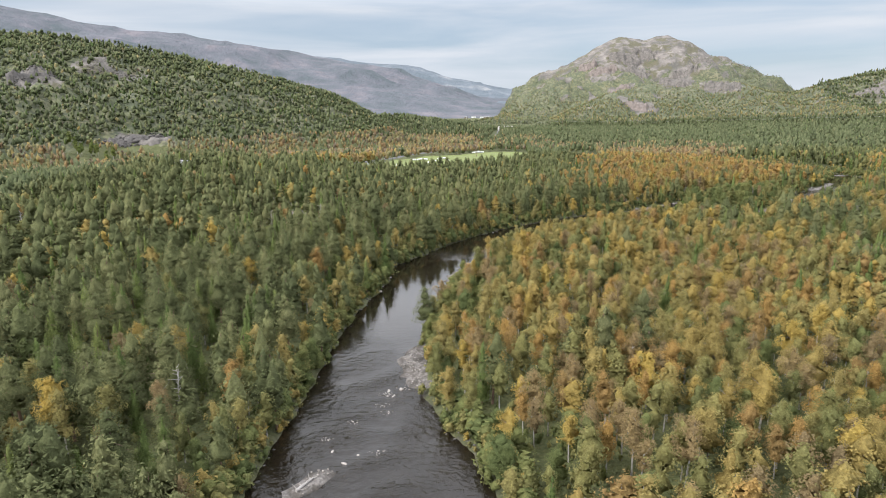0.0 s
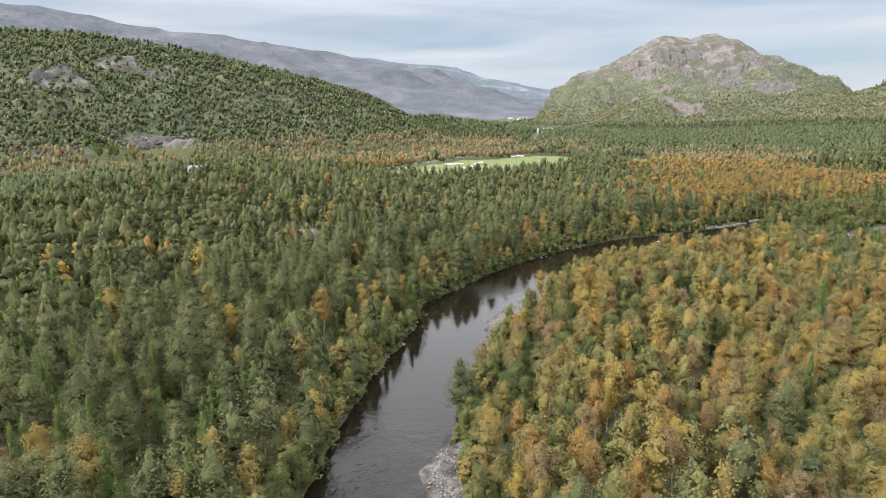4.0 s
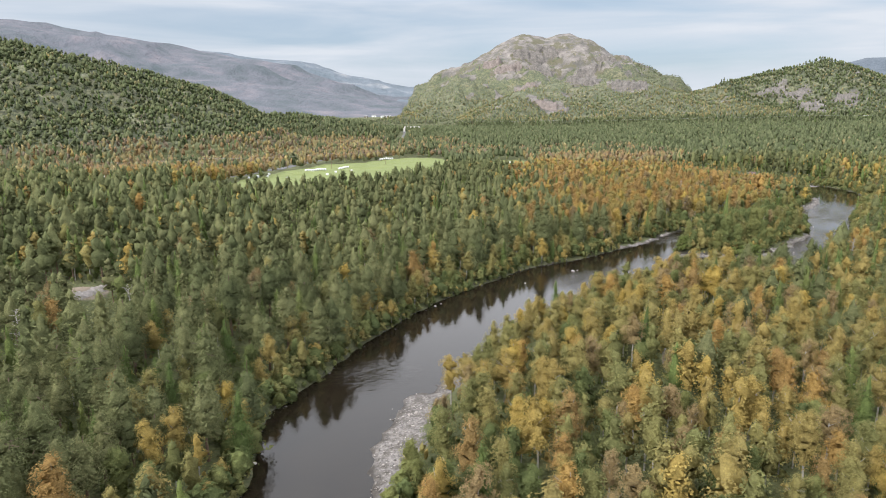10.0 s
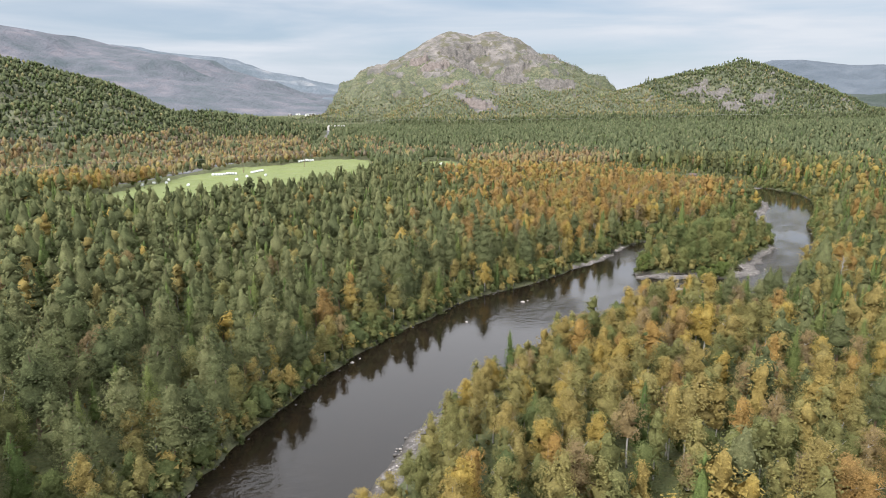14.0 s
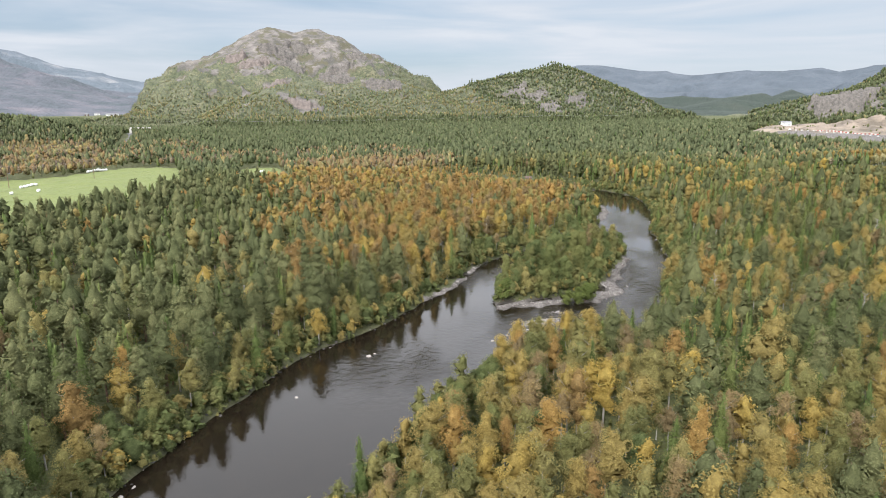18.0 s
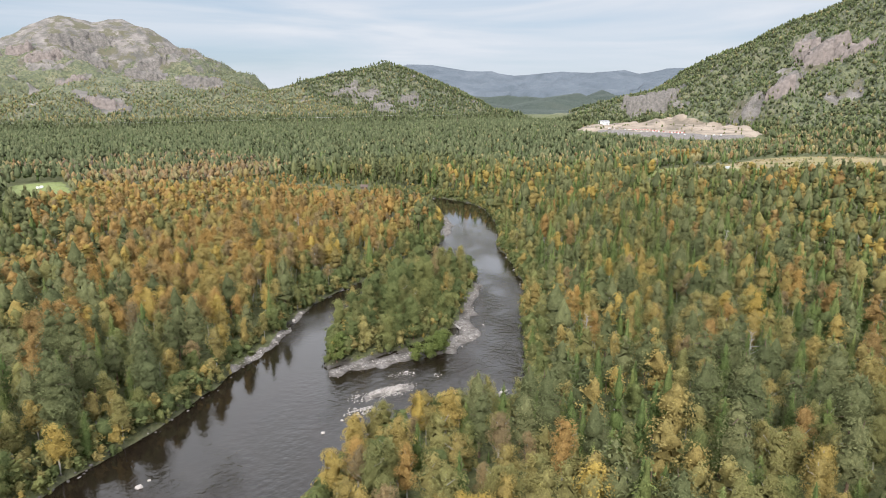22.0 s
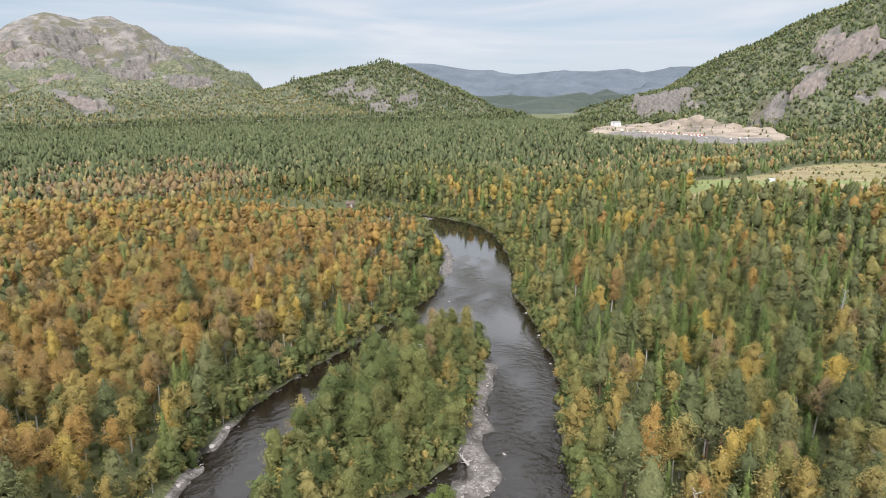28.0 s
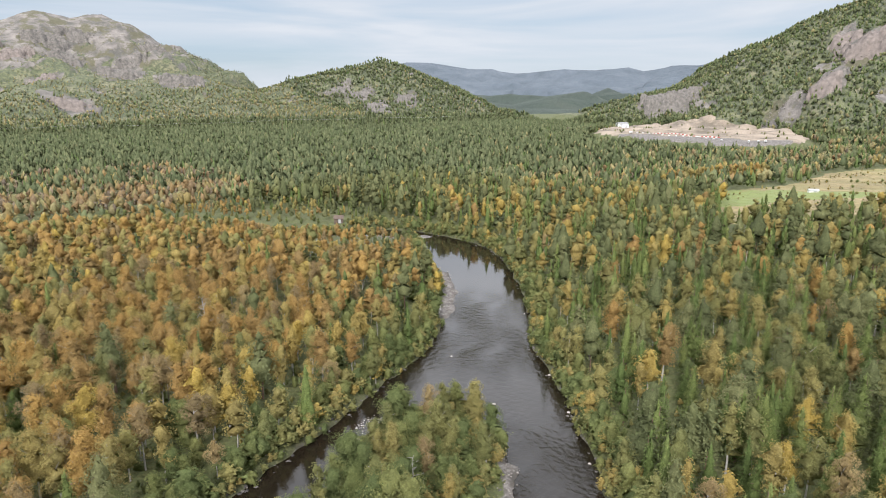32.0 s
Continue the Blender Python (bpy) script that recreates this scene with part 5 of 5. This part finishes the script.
def gable(sx, sy, rise, z, over=0.4, thick=0.25, x=0.0, y=0.0, turned=False):
    """A pitched roof of two slabs, its ridge along x (or y if turned)."""
    bm = bmesh.new()
    h, w = sy / 2 + over, sx / 2 + over
    drop = over * rise / (sy / 2)
    prof = [(-h, z - drop), (0, z + rise), (h, z - drop), (h, z - drop + thick), (0, z + rise + thick * 1.1), (-h, z - drop + thick)]
    rings = [[bm.verts.new(((e, a, b) if not turned else (a, e, b))) for a, b in prof] for e in (-w, w)]
    for k in range(6):
        bm.faces.new((rings[0][k], rings[0][(k + 1) % 6], rings[1][(k + 1) % 6], rings[1][k]))
    bm.faces.new(rings[0][::-1]), bm.faces.new(rings[1])
    for v in bm.verts:
        v.co += Vector((x, y, 0))
    bmesh.ops.recalc_face_normals(bm, faces=bm.faces)
    return bm


def gabled_walls(sx, sy, tall, rise, x=0.0, y=0.0, turned=False):
    bm = bmesh.new()
    prof = [(-sy / 2, 0), (sy / 2, 0), (sy / 2, tall), (0, tall + rise - 0.05), (-sy / 2, tall)]
    rings = [[bm.verts.new(((e, a, b) if not turned else (a, e, b))) for a, b in prof] for e in (-sx / 2, sx / 2)]
    for k in range(5):
        bm.faces.new((rings[0][k], rings[0][(k + 1) % 5], rings[1][(k + 1) % 5], rings[1][k]))
    bm.faces.new(rings[0][::-1]), bm.faces.new(rings[1])
    for v in bm.verts:
        v.co += Vector((x, y, 0))
    bmesh.ops.recalc_face_normals(bm, faces=bm.faces)
    return bm


def window(parent, x, y, z, w=1.2, h=1.3):
    """A window in a wall that faces -y."""
    f = bmesh.new()
    for dx, dz, sx, sz in ((-w / 2, 0, 0.12, h + 0.12), (w / 2, 0, 0.12, h + 0.12), (0, h / 2, w, 0.12), (0, -h / 2, w, 0.12), (0, 0, 0.07, h)):
        piece = box(sx, 0.10, sz, x + dx, y - 0.05, z + dz - sz / 2)
        me = bpy.data.meshes.new("tmp")
        piece.to_mesh(me)
        piece.free()
        f.from_mesh(me)
        bpy.data.meshes.remove(me)
    frame_part = part("window", f, WHITE_PAINT, parent, "white window frame")
    part("pane", box(w - 0.1, 0.04, h - 0.1, x, y - 0.02, z - h / 2 + 0.05), GLASS, frame_part)


def house(x, y, turn):
    base = new("house")
    base.matrix_world = pose(x, y, height_at(x, y) - 0.2, 0, 0, turn)
    tagged(base, "white wooden house with grey gabled roof among trees", "house")
    part("foundation", box(15.4, 8.4, 0.7, 0, 0, -0.3), CONCRETE, base)
    part("wall", gabled_walls(15, 8, 3.3, 2.6), WHITE_PAINT, base)
    part("roof", gable(15, 8, 2.6, 3.3), ROOF_GREY, base)
    part("wing_wall", gabled_walls(6.5, 5.4, 3.2, 2.3, 2.8, -5.0, True), WHITE_PAINT, base)
    part("wing_roof", gable(6.8, 5.4, 2.3, 3.2, 0.4, 0.25, 2.8, -5.0, True), ROOF_GREY, base)
    part("chimney", box(0.8, 0.8, 1.6, -2.5, 0.2, 5.6, 0.04), DARK_ROCK, base)
    part("door", box(1.0, 0.08, 2.05, -1.6, -4.03, 0.4, 0.02), DARK_ROCK, base)
    for wx in (-6.2, -4.2):
        window(base, wx, -4.0, 2.1)
    for wx in (1.6, 2.9, 4.1):
        window(base, wx, -8.28, 2.0, 1.0, 1.4)
    window(base, 2.8, -8.28, 4.1, 0.9, 1.0)
    return base


house(-136, 336, -22).scale = (0.68, 0.68, 0.74)


def shed(name, x, y, turn, sx, sy, tall, rise, wall, roof, label, category="shed"):
    base = new(name)
    base.matrix_world = pose(x, y, height_at(x, y) - 0.2, 0, 0, turn)
    tagged(base, label, category)
    part("wall", gabled_walls(sx, sy, tall, rise), wall, base)
    part("roof", gable(sx, sy, rise, tall, 0.3, 0.18), roof, base)
    part("door", box(min(3.2, sx * 0.3), 0.12, tall * 0.8, sx * 0.12, -sy / 2 - 0.05, 0.1, 0.02), STEEL, base)
    return base


DARK_BOARDS = plain("dark_stained_boards", (0.07, 0.05, 0.04), (0.15, 0.11, 0.085), 1.2, 0.8)
shed("shed", -196, 402, -20, 9, 6, 2.6, 1.6, DARK_BOARDS, ROOF_GREY, "dark wooden shed with grey roof beside the trees")
shed("hut", 233, 421, -40, 3.2, 2.6, 1.9, 0.9, DARK_BOARDS, DARK_BOARDS, "small dark wooden hut by the far bend of the river", "hut")
shed("barn", 370, 297, -52, 3.4, 1.8, 1.0, 0.35, WHITE_PAINT, STEEL, "low white barn at the edge of the meadow", "barn")
shed("hall", 716, 574, -38, 11, 7, 3.2, 1.1, WHITE_PAINT, ROOF_GREY, "white hall with grey roof at the gravel pit", "hall")
shed("hall", 700, 562, -38, 7, 5, 2.8, 0.9, WHITE_PAINT, STEEL, "small white hall with metal roof at the gravel pit", "hall")
shed("cottage", 690, 625, -40, 9, 7, 4.2, 2.2, WHITE_PAINT, DARK_BOARDS, "white cottage with dark roof by the woods", "cottage")


# ---- round bales, trailers, poles, bridge, mast ----
def bale_mesh():
    bm = bmesh.new()
    bmesh.ops.create_cone(bm, cap_ends=True, segments=16, radius1=0.72, radius2=0.72, depth=1.25)
    bmesh.ops.bevel(bm, geom=[e for e in bm.edges if abs(e.verts[0].co.z - e.verts[1].co.z) < 0.01], offset=0.14, segments=2, affect="EDGES")
    for v in bm.verts:
        v.co = Vector((v.co.z, v.co.x, v.co.y * 0.96 + 0.68)) * (1 + 0.03 * noise.noise(v.co * 3))
    me = bpy.data.meshes.new("bale")
    bm.to_mesh(me)
    bm.free()
    me.materials.append(WRAP)
    return me


BALE = bale_mesh()
spots = [(-53, 455), (-49, 463), (-44, 469), (-32, 454), (-10, 476), (-5, 487), (5, 495), (-45, 485), (34, 591), (117, 530), (119, 532), (98, 520)]
rows = [((-24, 505), (-12, 511), 9), ((-3, 522), (3, 528), 5), ((28, 577), (38, 586), 7)]
for (ax, ay), (bx_, by_), n in rows:
    for k in range(n):
        spots.append((ax + (bx_ - ax) * k / (n - 1), ay + (by_ - ay) * k / (n - 1)))
for x, y in spots:
    b = new("hay_bale", BALE)
    b.matrix_world = pose(x, y, height_at(x, y) - 0.03, 0, 0, rs.uniform(0, 180) if (x, y) in spots[:12] else 35) @ Matrix.Diagonal((1.0, 1.0, 1.0, 1))
    tagged(b, "round hay bale in white plastic wrap on the mown field", "hay bale", "hay bales on the field")


def trailer():
    base = new("trailer")
    tagged(base, "white box trailer parked in a row at the gravel pit", "trailer", "trailers at the gravel pit")
    part("body", box(5.6, 2.3, 2.2, 0, 0, 0.7, 0.12), WHITE_PAINT, base)
    part("drawbar", box(1.6, 0.15, 0.15, 3.4, 0, 0.6, 0.02), STEEL, base)
    for wx in (-0.7, 0.5):
        for wy in (-1.05, 1.05):
            w = bmesh.new()
            bmesh.ops.create_cone(w, cap_ends=True, segments=14, radius1=0.36, radius2=0.36, depth=0.22)
            for v in w.verts:
                v.co = Vector((v.co.x + wx, v.co.z + wy, v.co.y + 0.36))
            part("wheel", w, RUBBER, base)
    part("door", box(0.04, 1.8, 1.8, -2.83, 0, 0.85, 0.01), STEEL, base)
    return base


first = trailer()
for k in range(14):
    f = k / 13
    x, y = 640 - 32 * f, 522 - 96 * f
    m = pose(x, y, height_at(x, y), 0, 0, 70 + rs.uniform(-8, 8)) @ Matrix.Diagonal((0.55, 0.55, 0.6, 1))
    if k == 0:
        first.matrix_world = m
    else:
        copy_thing(first, m)
for x, y in ((592, 400), (597, 395), (604, 392)):
    copy_thing(first, pose(x, y, height_at(x, y), 0, 0, 20))


RED_PAINT = plain("red_painted_concrete", (0.38, 0.06, 0.05), (0.52, 0.10, 0.08), 1.0, 0.6)


def barrier(ax, ay, bx, by, n):
    """A line of crash-barrier blocks, red and white in turn."""
    base = new("crash_barrier")
    turn = math.degrees(math.atan2(by - ay, bx - ax))
    base.matrix_world = pose(ax, ay, height_at(ax, ay), 0, 0, turn)
    tagged(base, "long red and white crash barrier across the gravel pit", "barrier")
    step = math.hypot(bx - ax, by - ay) / n
    for k in range(n):
        f = (k + 0.5) / n
        drop = height_at(ax + (bx - ax) * f, ay + (by - ay) * f) - height_at(ax, ay)
        part("block", box(step * 0.96, 0.5, 0.85, step * (k + 0.5), 0, drop - 0.1, 0.06), RED_PAINT if k % 2 else WHITE_PAINT, base, "red block" if k % 2 else "white block")


barrier(658, 510, 634, 438, 36)


def pole(x, y, tall, label):
    base = new("power_pole")
    base.matrix_world = pose(x, y, height_at(x, y) - 0.3)
    tagged(base, label, "power pole", "power poles")
    bm = bmesh.new()
    bmesh.ops.create_cone(bm, cap_ends=True, segments=10, radius1=0.16, radius2=0.10, depth=tall)
    bmesh.ops.translate(bm, verts=bm.verts, vec=(0, 0, tall / 2))
    part("post", bm, PINE_BARK, base)
    part("crossarm", box(2.2, 0.14, 0.16, 0, 0, tall - 0.7, 0.01), PINE_BARK, base)
    for dx in (-0.9, 0, 0.9):
        bm = bmesh.new()
        bmesh.ops.create_cone(bm, cap_ends=True, segments=8, radius1=0.09, radius2=0.05, depth=0.3)
        bmesh.ops.translate(bm, verts=bm.verts, vec=(dx, 0, tall - 0.38))
        part("insulator", bm, GLASS, base)
    return base


POLES = [(-133, 452), (-78, 470), (-8, 524), (30, 548)]
for x, y in POLES:
    pole(x, y, 11, "wooden power pole beside the field")


def wire(name, points, sag, label, radius=0.02):
    cu = bpy.data.curves.new(name, "CURVE")
    cu.dimensions, cu.bevel_depth, cu.bevel_resolution = "3D", radius, 1
    for (ax, ay, az), (bx_, by_, bz) in zip(points[:-1], points[1:]):
        sp = cu.splines.new("POLY")
        sp.points.add(14)
        for k in range(15):
            f = k / 14
            sp.points[k].co = (ax + (bx_ - ax) * f, ay + (by_ - ay) * f, az + (bz - az) * f - sag * 4 * f * (1 - f), 1)
    cu.materials.append(STEEL)
    return tagged(new(name, cu), label, "power line")


wire("power_line", [(x, y, height_at(x, y) + 10.4) for x, y in POLES], 1.2, "thin power line between wooden poles")


def sign_post(x, y):
    base = new("road_sign")
    base.matrix_world = pose(x, y, height_at(x, y), 0, 0, 10)
    tagged(base, "white road sign on a thin post by the road", "road sign")
    part("post", box(0.12, 0.12, 4.6), STEEL, base)
    part("panel", box(1.5, 0.06, 1.3, 0, -0.1, 3.6, 0.02), WHITE_PAINT, base, "plain white panel")
    part("panel", box(1.5, 0.06, 1.3, 0, -0.1, 1.9, 0.02), WHITE_PAINT, base, "plain white panel")


sign_post(-114, 412)


def bridge(x, y, turn):
    base = new("bridge")
    base.matrix_world = pose(x, y, 0, 0, 0, turn)
    tagged(base, "pale concrete road bridge on round piers across the valley", "bridge")
    part("deck", box(34, 7, 1.1, 0, 0, 12.4, 0.05), CONCRETE, base)
    for dy in (-3.4, 3.4):
        part("parapet", box(34, 0.25, 1.0, 0, dy, 13.5, 0.03), CONCRETE, base)
    for dx in (-9, 9):
        bm = bmesh.new()
        bmesh.ops.create_cone(bm, cap_ends=True, segments=16, radius1=1.1, radius2=1.0, depth=13)
        bmesh.ops.translate(bm, verts=bm.verts, vec=(dx, 0, 6))
        part("pier", bm, CONCRETE, base)
    for dx in (-17, 17):
        part("abutment", box(3, 8, 14, dx, 0, -1.6, 0.05), CONCRETE, base)
    return base


bridge(96, 962, 4).scale = (0.62, 0.62, 0.95)


def mast(x, y):
    base = new("radio_mast")
    base.matrix_world = pose(x, y, height_at(x, y) - 0.5)
    tagged(base, "slender steel radio mast on the bare fell top", "mast")
    for k in range(3):
        a = k * 2.0944
        part("leg", box(0.22, 0.22, 26, 0.7 * math.cos(a), 0.7 * math.sin(a), 0), STEEL, base)
    for k in range(12):
        part("brace", box(1.5, 1.5, 0.16, 0, 0, 2 * k + 1), STEEL, base)
    part("cabin", box(3.2, 2.6, 2.6, 3.5, 0, 0, 0.05), WHITE_PAINT, base)


mast(645, 1700)


def road(name, points, wide, label):
    """A strip of asphalt laid a little above the ground, with a shoulder."""
    line = curve_through(points, 4)
    t = np.gradient(line, axis=0)
    t /= np.linalg.norm(t, axis=1)[:, None]
    side = np.stack([-t[:, 1], t[:, 0]], 1)
    us = np.array([-wide / 2 - 0.5, -wide / 2, wide / 2, wide / 2 + 0.5])
    P = line[:, None] + us[None, :, None] * side[:, None]
    mid_z = ground_height(line[:, 0].copy(), line[:, 1].copy())
    Z = np.repeat(mid_z[:, None], 4, 1) + np.array([-0.4, 0.35, 0.35, -0.4])
    k = np.arange(P.shape[0] * 4).reshape(-1, 4)
    f = np.stack([k[:-1, :-1], k[:-1, 1:], k[1:, 1:], k[1:, :-1]], -1).reshape(-1, 4)
    tagged(new(name, mesh_from(name, np.concatenate([P, Z[..., None]], -1).reshape(-1, 3), f, ASPHALT)), label, "road", kind="structure")


road("road", ROAD, 6.0, "grey two-lane road at the foot of the hill")


# ---- standing dead trees ----
def dead_tree(x, y, tall, seed):
    r = np.random.RandomState(seed)
    base = new("dead_tree")
    base.matrix_world = pose(x, y, height_at(x, y) - 0.2, 0, 0, r.uniform(0, 360)) @ Matrix.Diagonal((tall, tall, tall, 1))
    tagged(base, "bare grey dead tree with broken branches", "dead tree", "dead trees")
    v, f = stem(r, "snag", 6, 0)
    new("trunk", mesh_from("trunk", v, f, DEAD_WOOD)).parent = base
    for k in range(26):
        z, a, out = 0.30 + 0.026 * k, k * 2.4, r.uniform(0.10, 0.24) * (1.1 - 0.025 * k)
        bm = bmesh.new()
        bmesh.ops.create_cone(bm, cap_ends=True, segments=5, radius1=0.006, radius2=0.0015, depth=out)
        bmesh.ops.translate(bm, verts=bm.verts, vec=(0, 0, out / 2))
        bmesh.ops.rotate(bm, verts=bm.verts, cent=(0, 0, 0), matrix=Euler((0, r.uniform(0.8, 1.45), a)).to_matrix())
        bmesh.ops.translate(bm, verts=bm.verts, vec=(0, 0, z))
        part("branch", bm, DEAD_WOOD, base)


for k, (x, y, h) in enumerate([(134, 202, 9.5), (125.5, 225.5, 9), (195, 229.5, 10), (-118, 175, 10), (-36, 79.5, 9.5), (-39, 200.5, 9.5), (135, 273.5, 7.5), (144.5, 232, 7.5), (-52, 190, 9), (141, 337, 10)]):
    dead_tree(x, y, h, 400 + k)


def log(x, y, turn, long):
    base = new("driftwood_log")
    base.matrix_world = pose(x, y, max(height_at(x, y), -0.05) + 0.12, 0, 2, turn)
    tagged(base, "bleached driftwood log stranded in the shallow river", "driftwood", "driftwood logs")
    bm = bmesh.new()
    bmesh.ops.create_cone(bm, cap_ends=True, segments=9, radius1=0.22, radius2=0.11, depth=long)
    bmesh.ops.rotate(bm, verts=bm.verts, cent=(0, 0, 0), matrix=Euler((0, 1.5708, 0)).to_matrix())
    for v in bm.verts:
        v.co.z += 0.08 * math.sin(v.co.x * 0.9)
    part("stem", bm, DEAD_WOOD, base)
    for k, (dx, a) in enumerate(((0.2, 0.5), (0.9, -0.6), (1.5, 0.9), (-long * 0.42, 1.3), (-long * 0.44, -1.2))):
        bm = bmesh.new()
        bmesh.ops.create_cone(bm, cap_ends=True, segments=6, radius1=0.07, radius2=0.015, depth=1.0)
        bmesh.ops.translate(bm, verts=bm.verts, vec=(0, 0, 0.5))
        bmesh.ops.rotate(bm, verts=bm.verts, cent=(0, 0, 0), matrix=Euler((a, 0.5, 0)).to_matrix())
        bmesh.ops.translate(bm, verts=bm.verts, vec=(dx, 0, 0))
        part("branch" if k < 3 else "root", bm, DEAD_WOOD, base)


for x, y, turn, long in ((108.0, 229.6, 12, 4.6), (126, 256, 70, 3.2), (-17, 68, 60, 3.0), (190, 324, 45, 3.4)):
    log(x, y, turn, long)


# fresh green bushes on the island's gravel tip
ASPEN = foliage("aspen_leaves", [(0.0, (0.135, 0.172, 0.056)), (1.0, (0.198, 0.222, 0.074))], False)
rb = np.random.RandomState(77)
for x, y, h in ((108.8, 249.6, 3.8), (111.2, 248.8, 4.2), (113.6, 249.0, 4.4), (116.0, 249.8, 3.8), (97.5, 258.0, 4.6), (99.5, 259.6, 4.2)):
    base = new("willow_bush")
    base.matrix_world = pose(x, y, height_at(x, y) - 0.1, 0, 0, rb.uniform(0, 360)) @ Matrix.Diagonal((h * 1.5, h * 1.5, h, 1))
    tagged(base, "low fresh green willow bush on the gravel tip", "willow", "willow bushes on the gravel")
    new("crown", mesh_from("crown", *crown(rb, "willow", 12, 9, 1600, 0.018), ASPEN)).parent = base
    new("trunk", mesh_from("trunk", *stem(rb, "willow", 6, 4), PINE_BARK)).parent = base


# crags on the fellsides: steep broken faces standing out of the trees
for k, (x, y, w, d, h, m) in enumerate([(933, 428, 32, 24, 12, PINK_ROCK), (910, 402, 58, 36, 19, PINK_ROCK), (902, 364, 34, 26, 13, PINK_ROCK), (774, 402, 28, 28, 11, PINK_ROCK), (782, 396, 26, 26, 10, CRAG),
                                        (878, 604, 64, 50, 18, CRAG), (900, 588, 40, 36, 13, CRAG), (690, 1042, 44, 26, 10, CRAG), (708, 1006, 40, 24, 9, CRAG), (674, 938, 26, 30, 9, CRAG),
                                        (737, 936, 42, 26, 10, CRAG), (670, 907, 40, 16, 6, CRAG), (370, 1348, 50, 34, 13, PINK_ROCK), (343, 1128, 46, 30, 11, PINK_ROCK), (362, 1124, 30, 24, 8, CRAG),
                                        (440, 1226, 58, 34, 13, CRAG), (512, 1188, 66, 40, 16, CRAG), (522, 1418, 60, 40, 14, CRAG), (366, 1477, 60, 40, 15, PINK_ROCK), (437, 1468, 60, 40, 14, CRAG),
                                        (337, 1520, 50, 36, 15, PINK_ROCK), (426, 1526, 70, 46, 16, CRAG), (480, 1540, 60, 40, 14, CRAG), (585, 1470, 50, 30, 11, CRAG), (-352, 562, 36, 20, 4, DARK_ROCK)]):
    crag("rock_outcrop", x, y, w, d, h, 2.2, "bare weathered rock face jutting from the wooded fellside", 500 + k, m)
    scree(x, y, w * 1.1, d, int(w * 0.9), 1.2, 4.2, m, "loose blocks on the rock face", 600 + k)

# bright green aspens below the dark outcrop
ra = np.random.RandomState(88)
for k in range(11):
    x, y, h = -263 + ra.uniform(-18, 18), 476 + ra.uniform(-8, 8), ra.uniform(8, 11)
    base = new("aspen_tree")
    base.matrix_world = pose(x, y, height_at(x, y) - 0.1, 0, 0, ra.uniform(0, 360)) @ Matrix.Diagonal((h * 1.25, h * 1.25, h, 1))
    tagged(base, "bright fresh green aspen below the rock outcrop", "aspen tree", "aspens by the outcrop")
    new("crown", mesh_from("crown", *crown(ra, "olive_birch", 8, 6, 120, 0.03), ASPEN)).parent = base
    new("trunk", mesh_from("trunk", *stem(ra, "olive_birch", 6, 4), BIRCH_BARK)).parent = base

# a far power line across the forest
FAR_POLES = [(120, 1000), (190, 1010), (300, 985), (400, 945), (500, 895), (590, 826), (660, 760)]
for x, y in FAR_POLES:
    pole(x, y, 17, "tall power pole in the distant forest")
wire("power_line", [(x, y, height_at(x, y) + 16.4) for x, y in FAR_POLES], 1.5, "distant power line above the forest", 0.045)

# the village in the mouth of the valley
rv = np.random.RandomState(91)
for k in range(7):
    x, y = 90 + 90 * k / 6 + rv.uniform(-12, 12), 2180 + rv.uniform(-90, 90)
    shed("cottage", x, y, rv.uniform(-40, 40), rv.uniform(9, 14), rv.uniform(7, 9), 4.5, 2.4, WHITE_PAINT if k % 3 else DARK_BOARDS, ROOF_GREY, "distant white cottage in the valley mouth" if k % 3 else "distant dark wooden cottage in the valley mouth", "cottage")
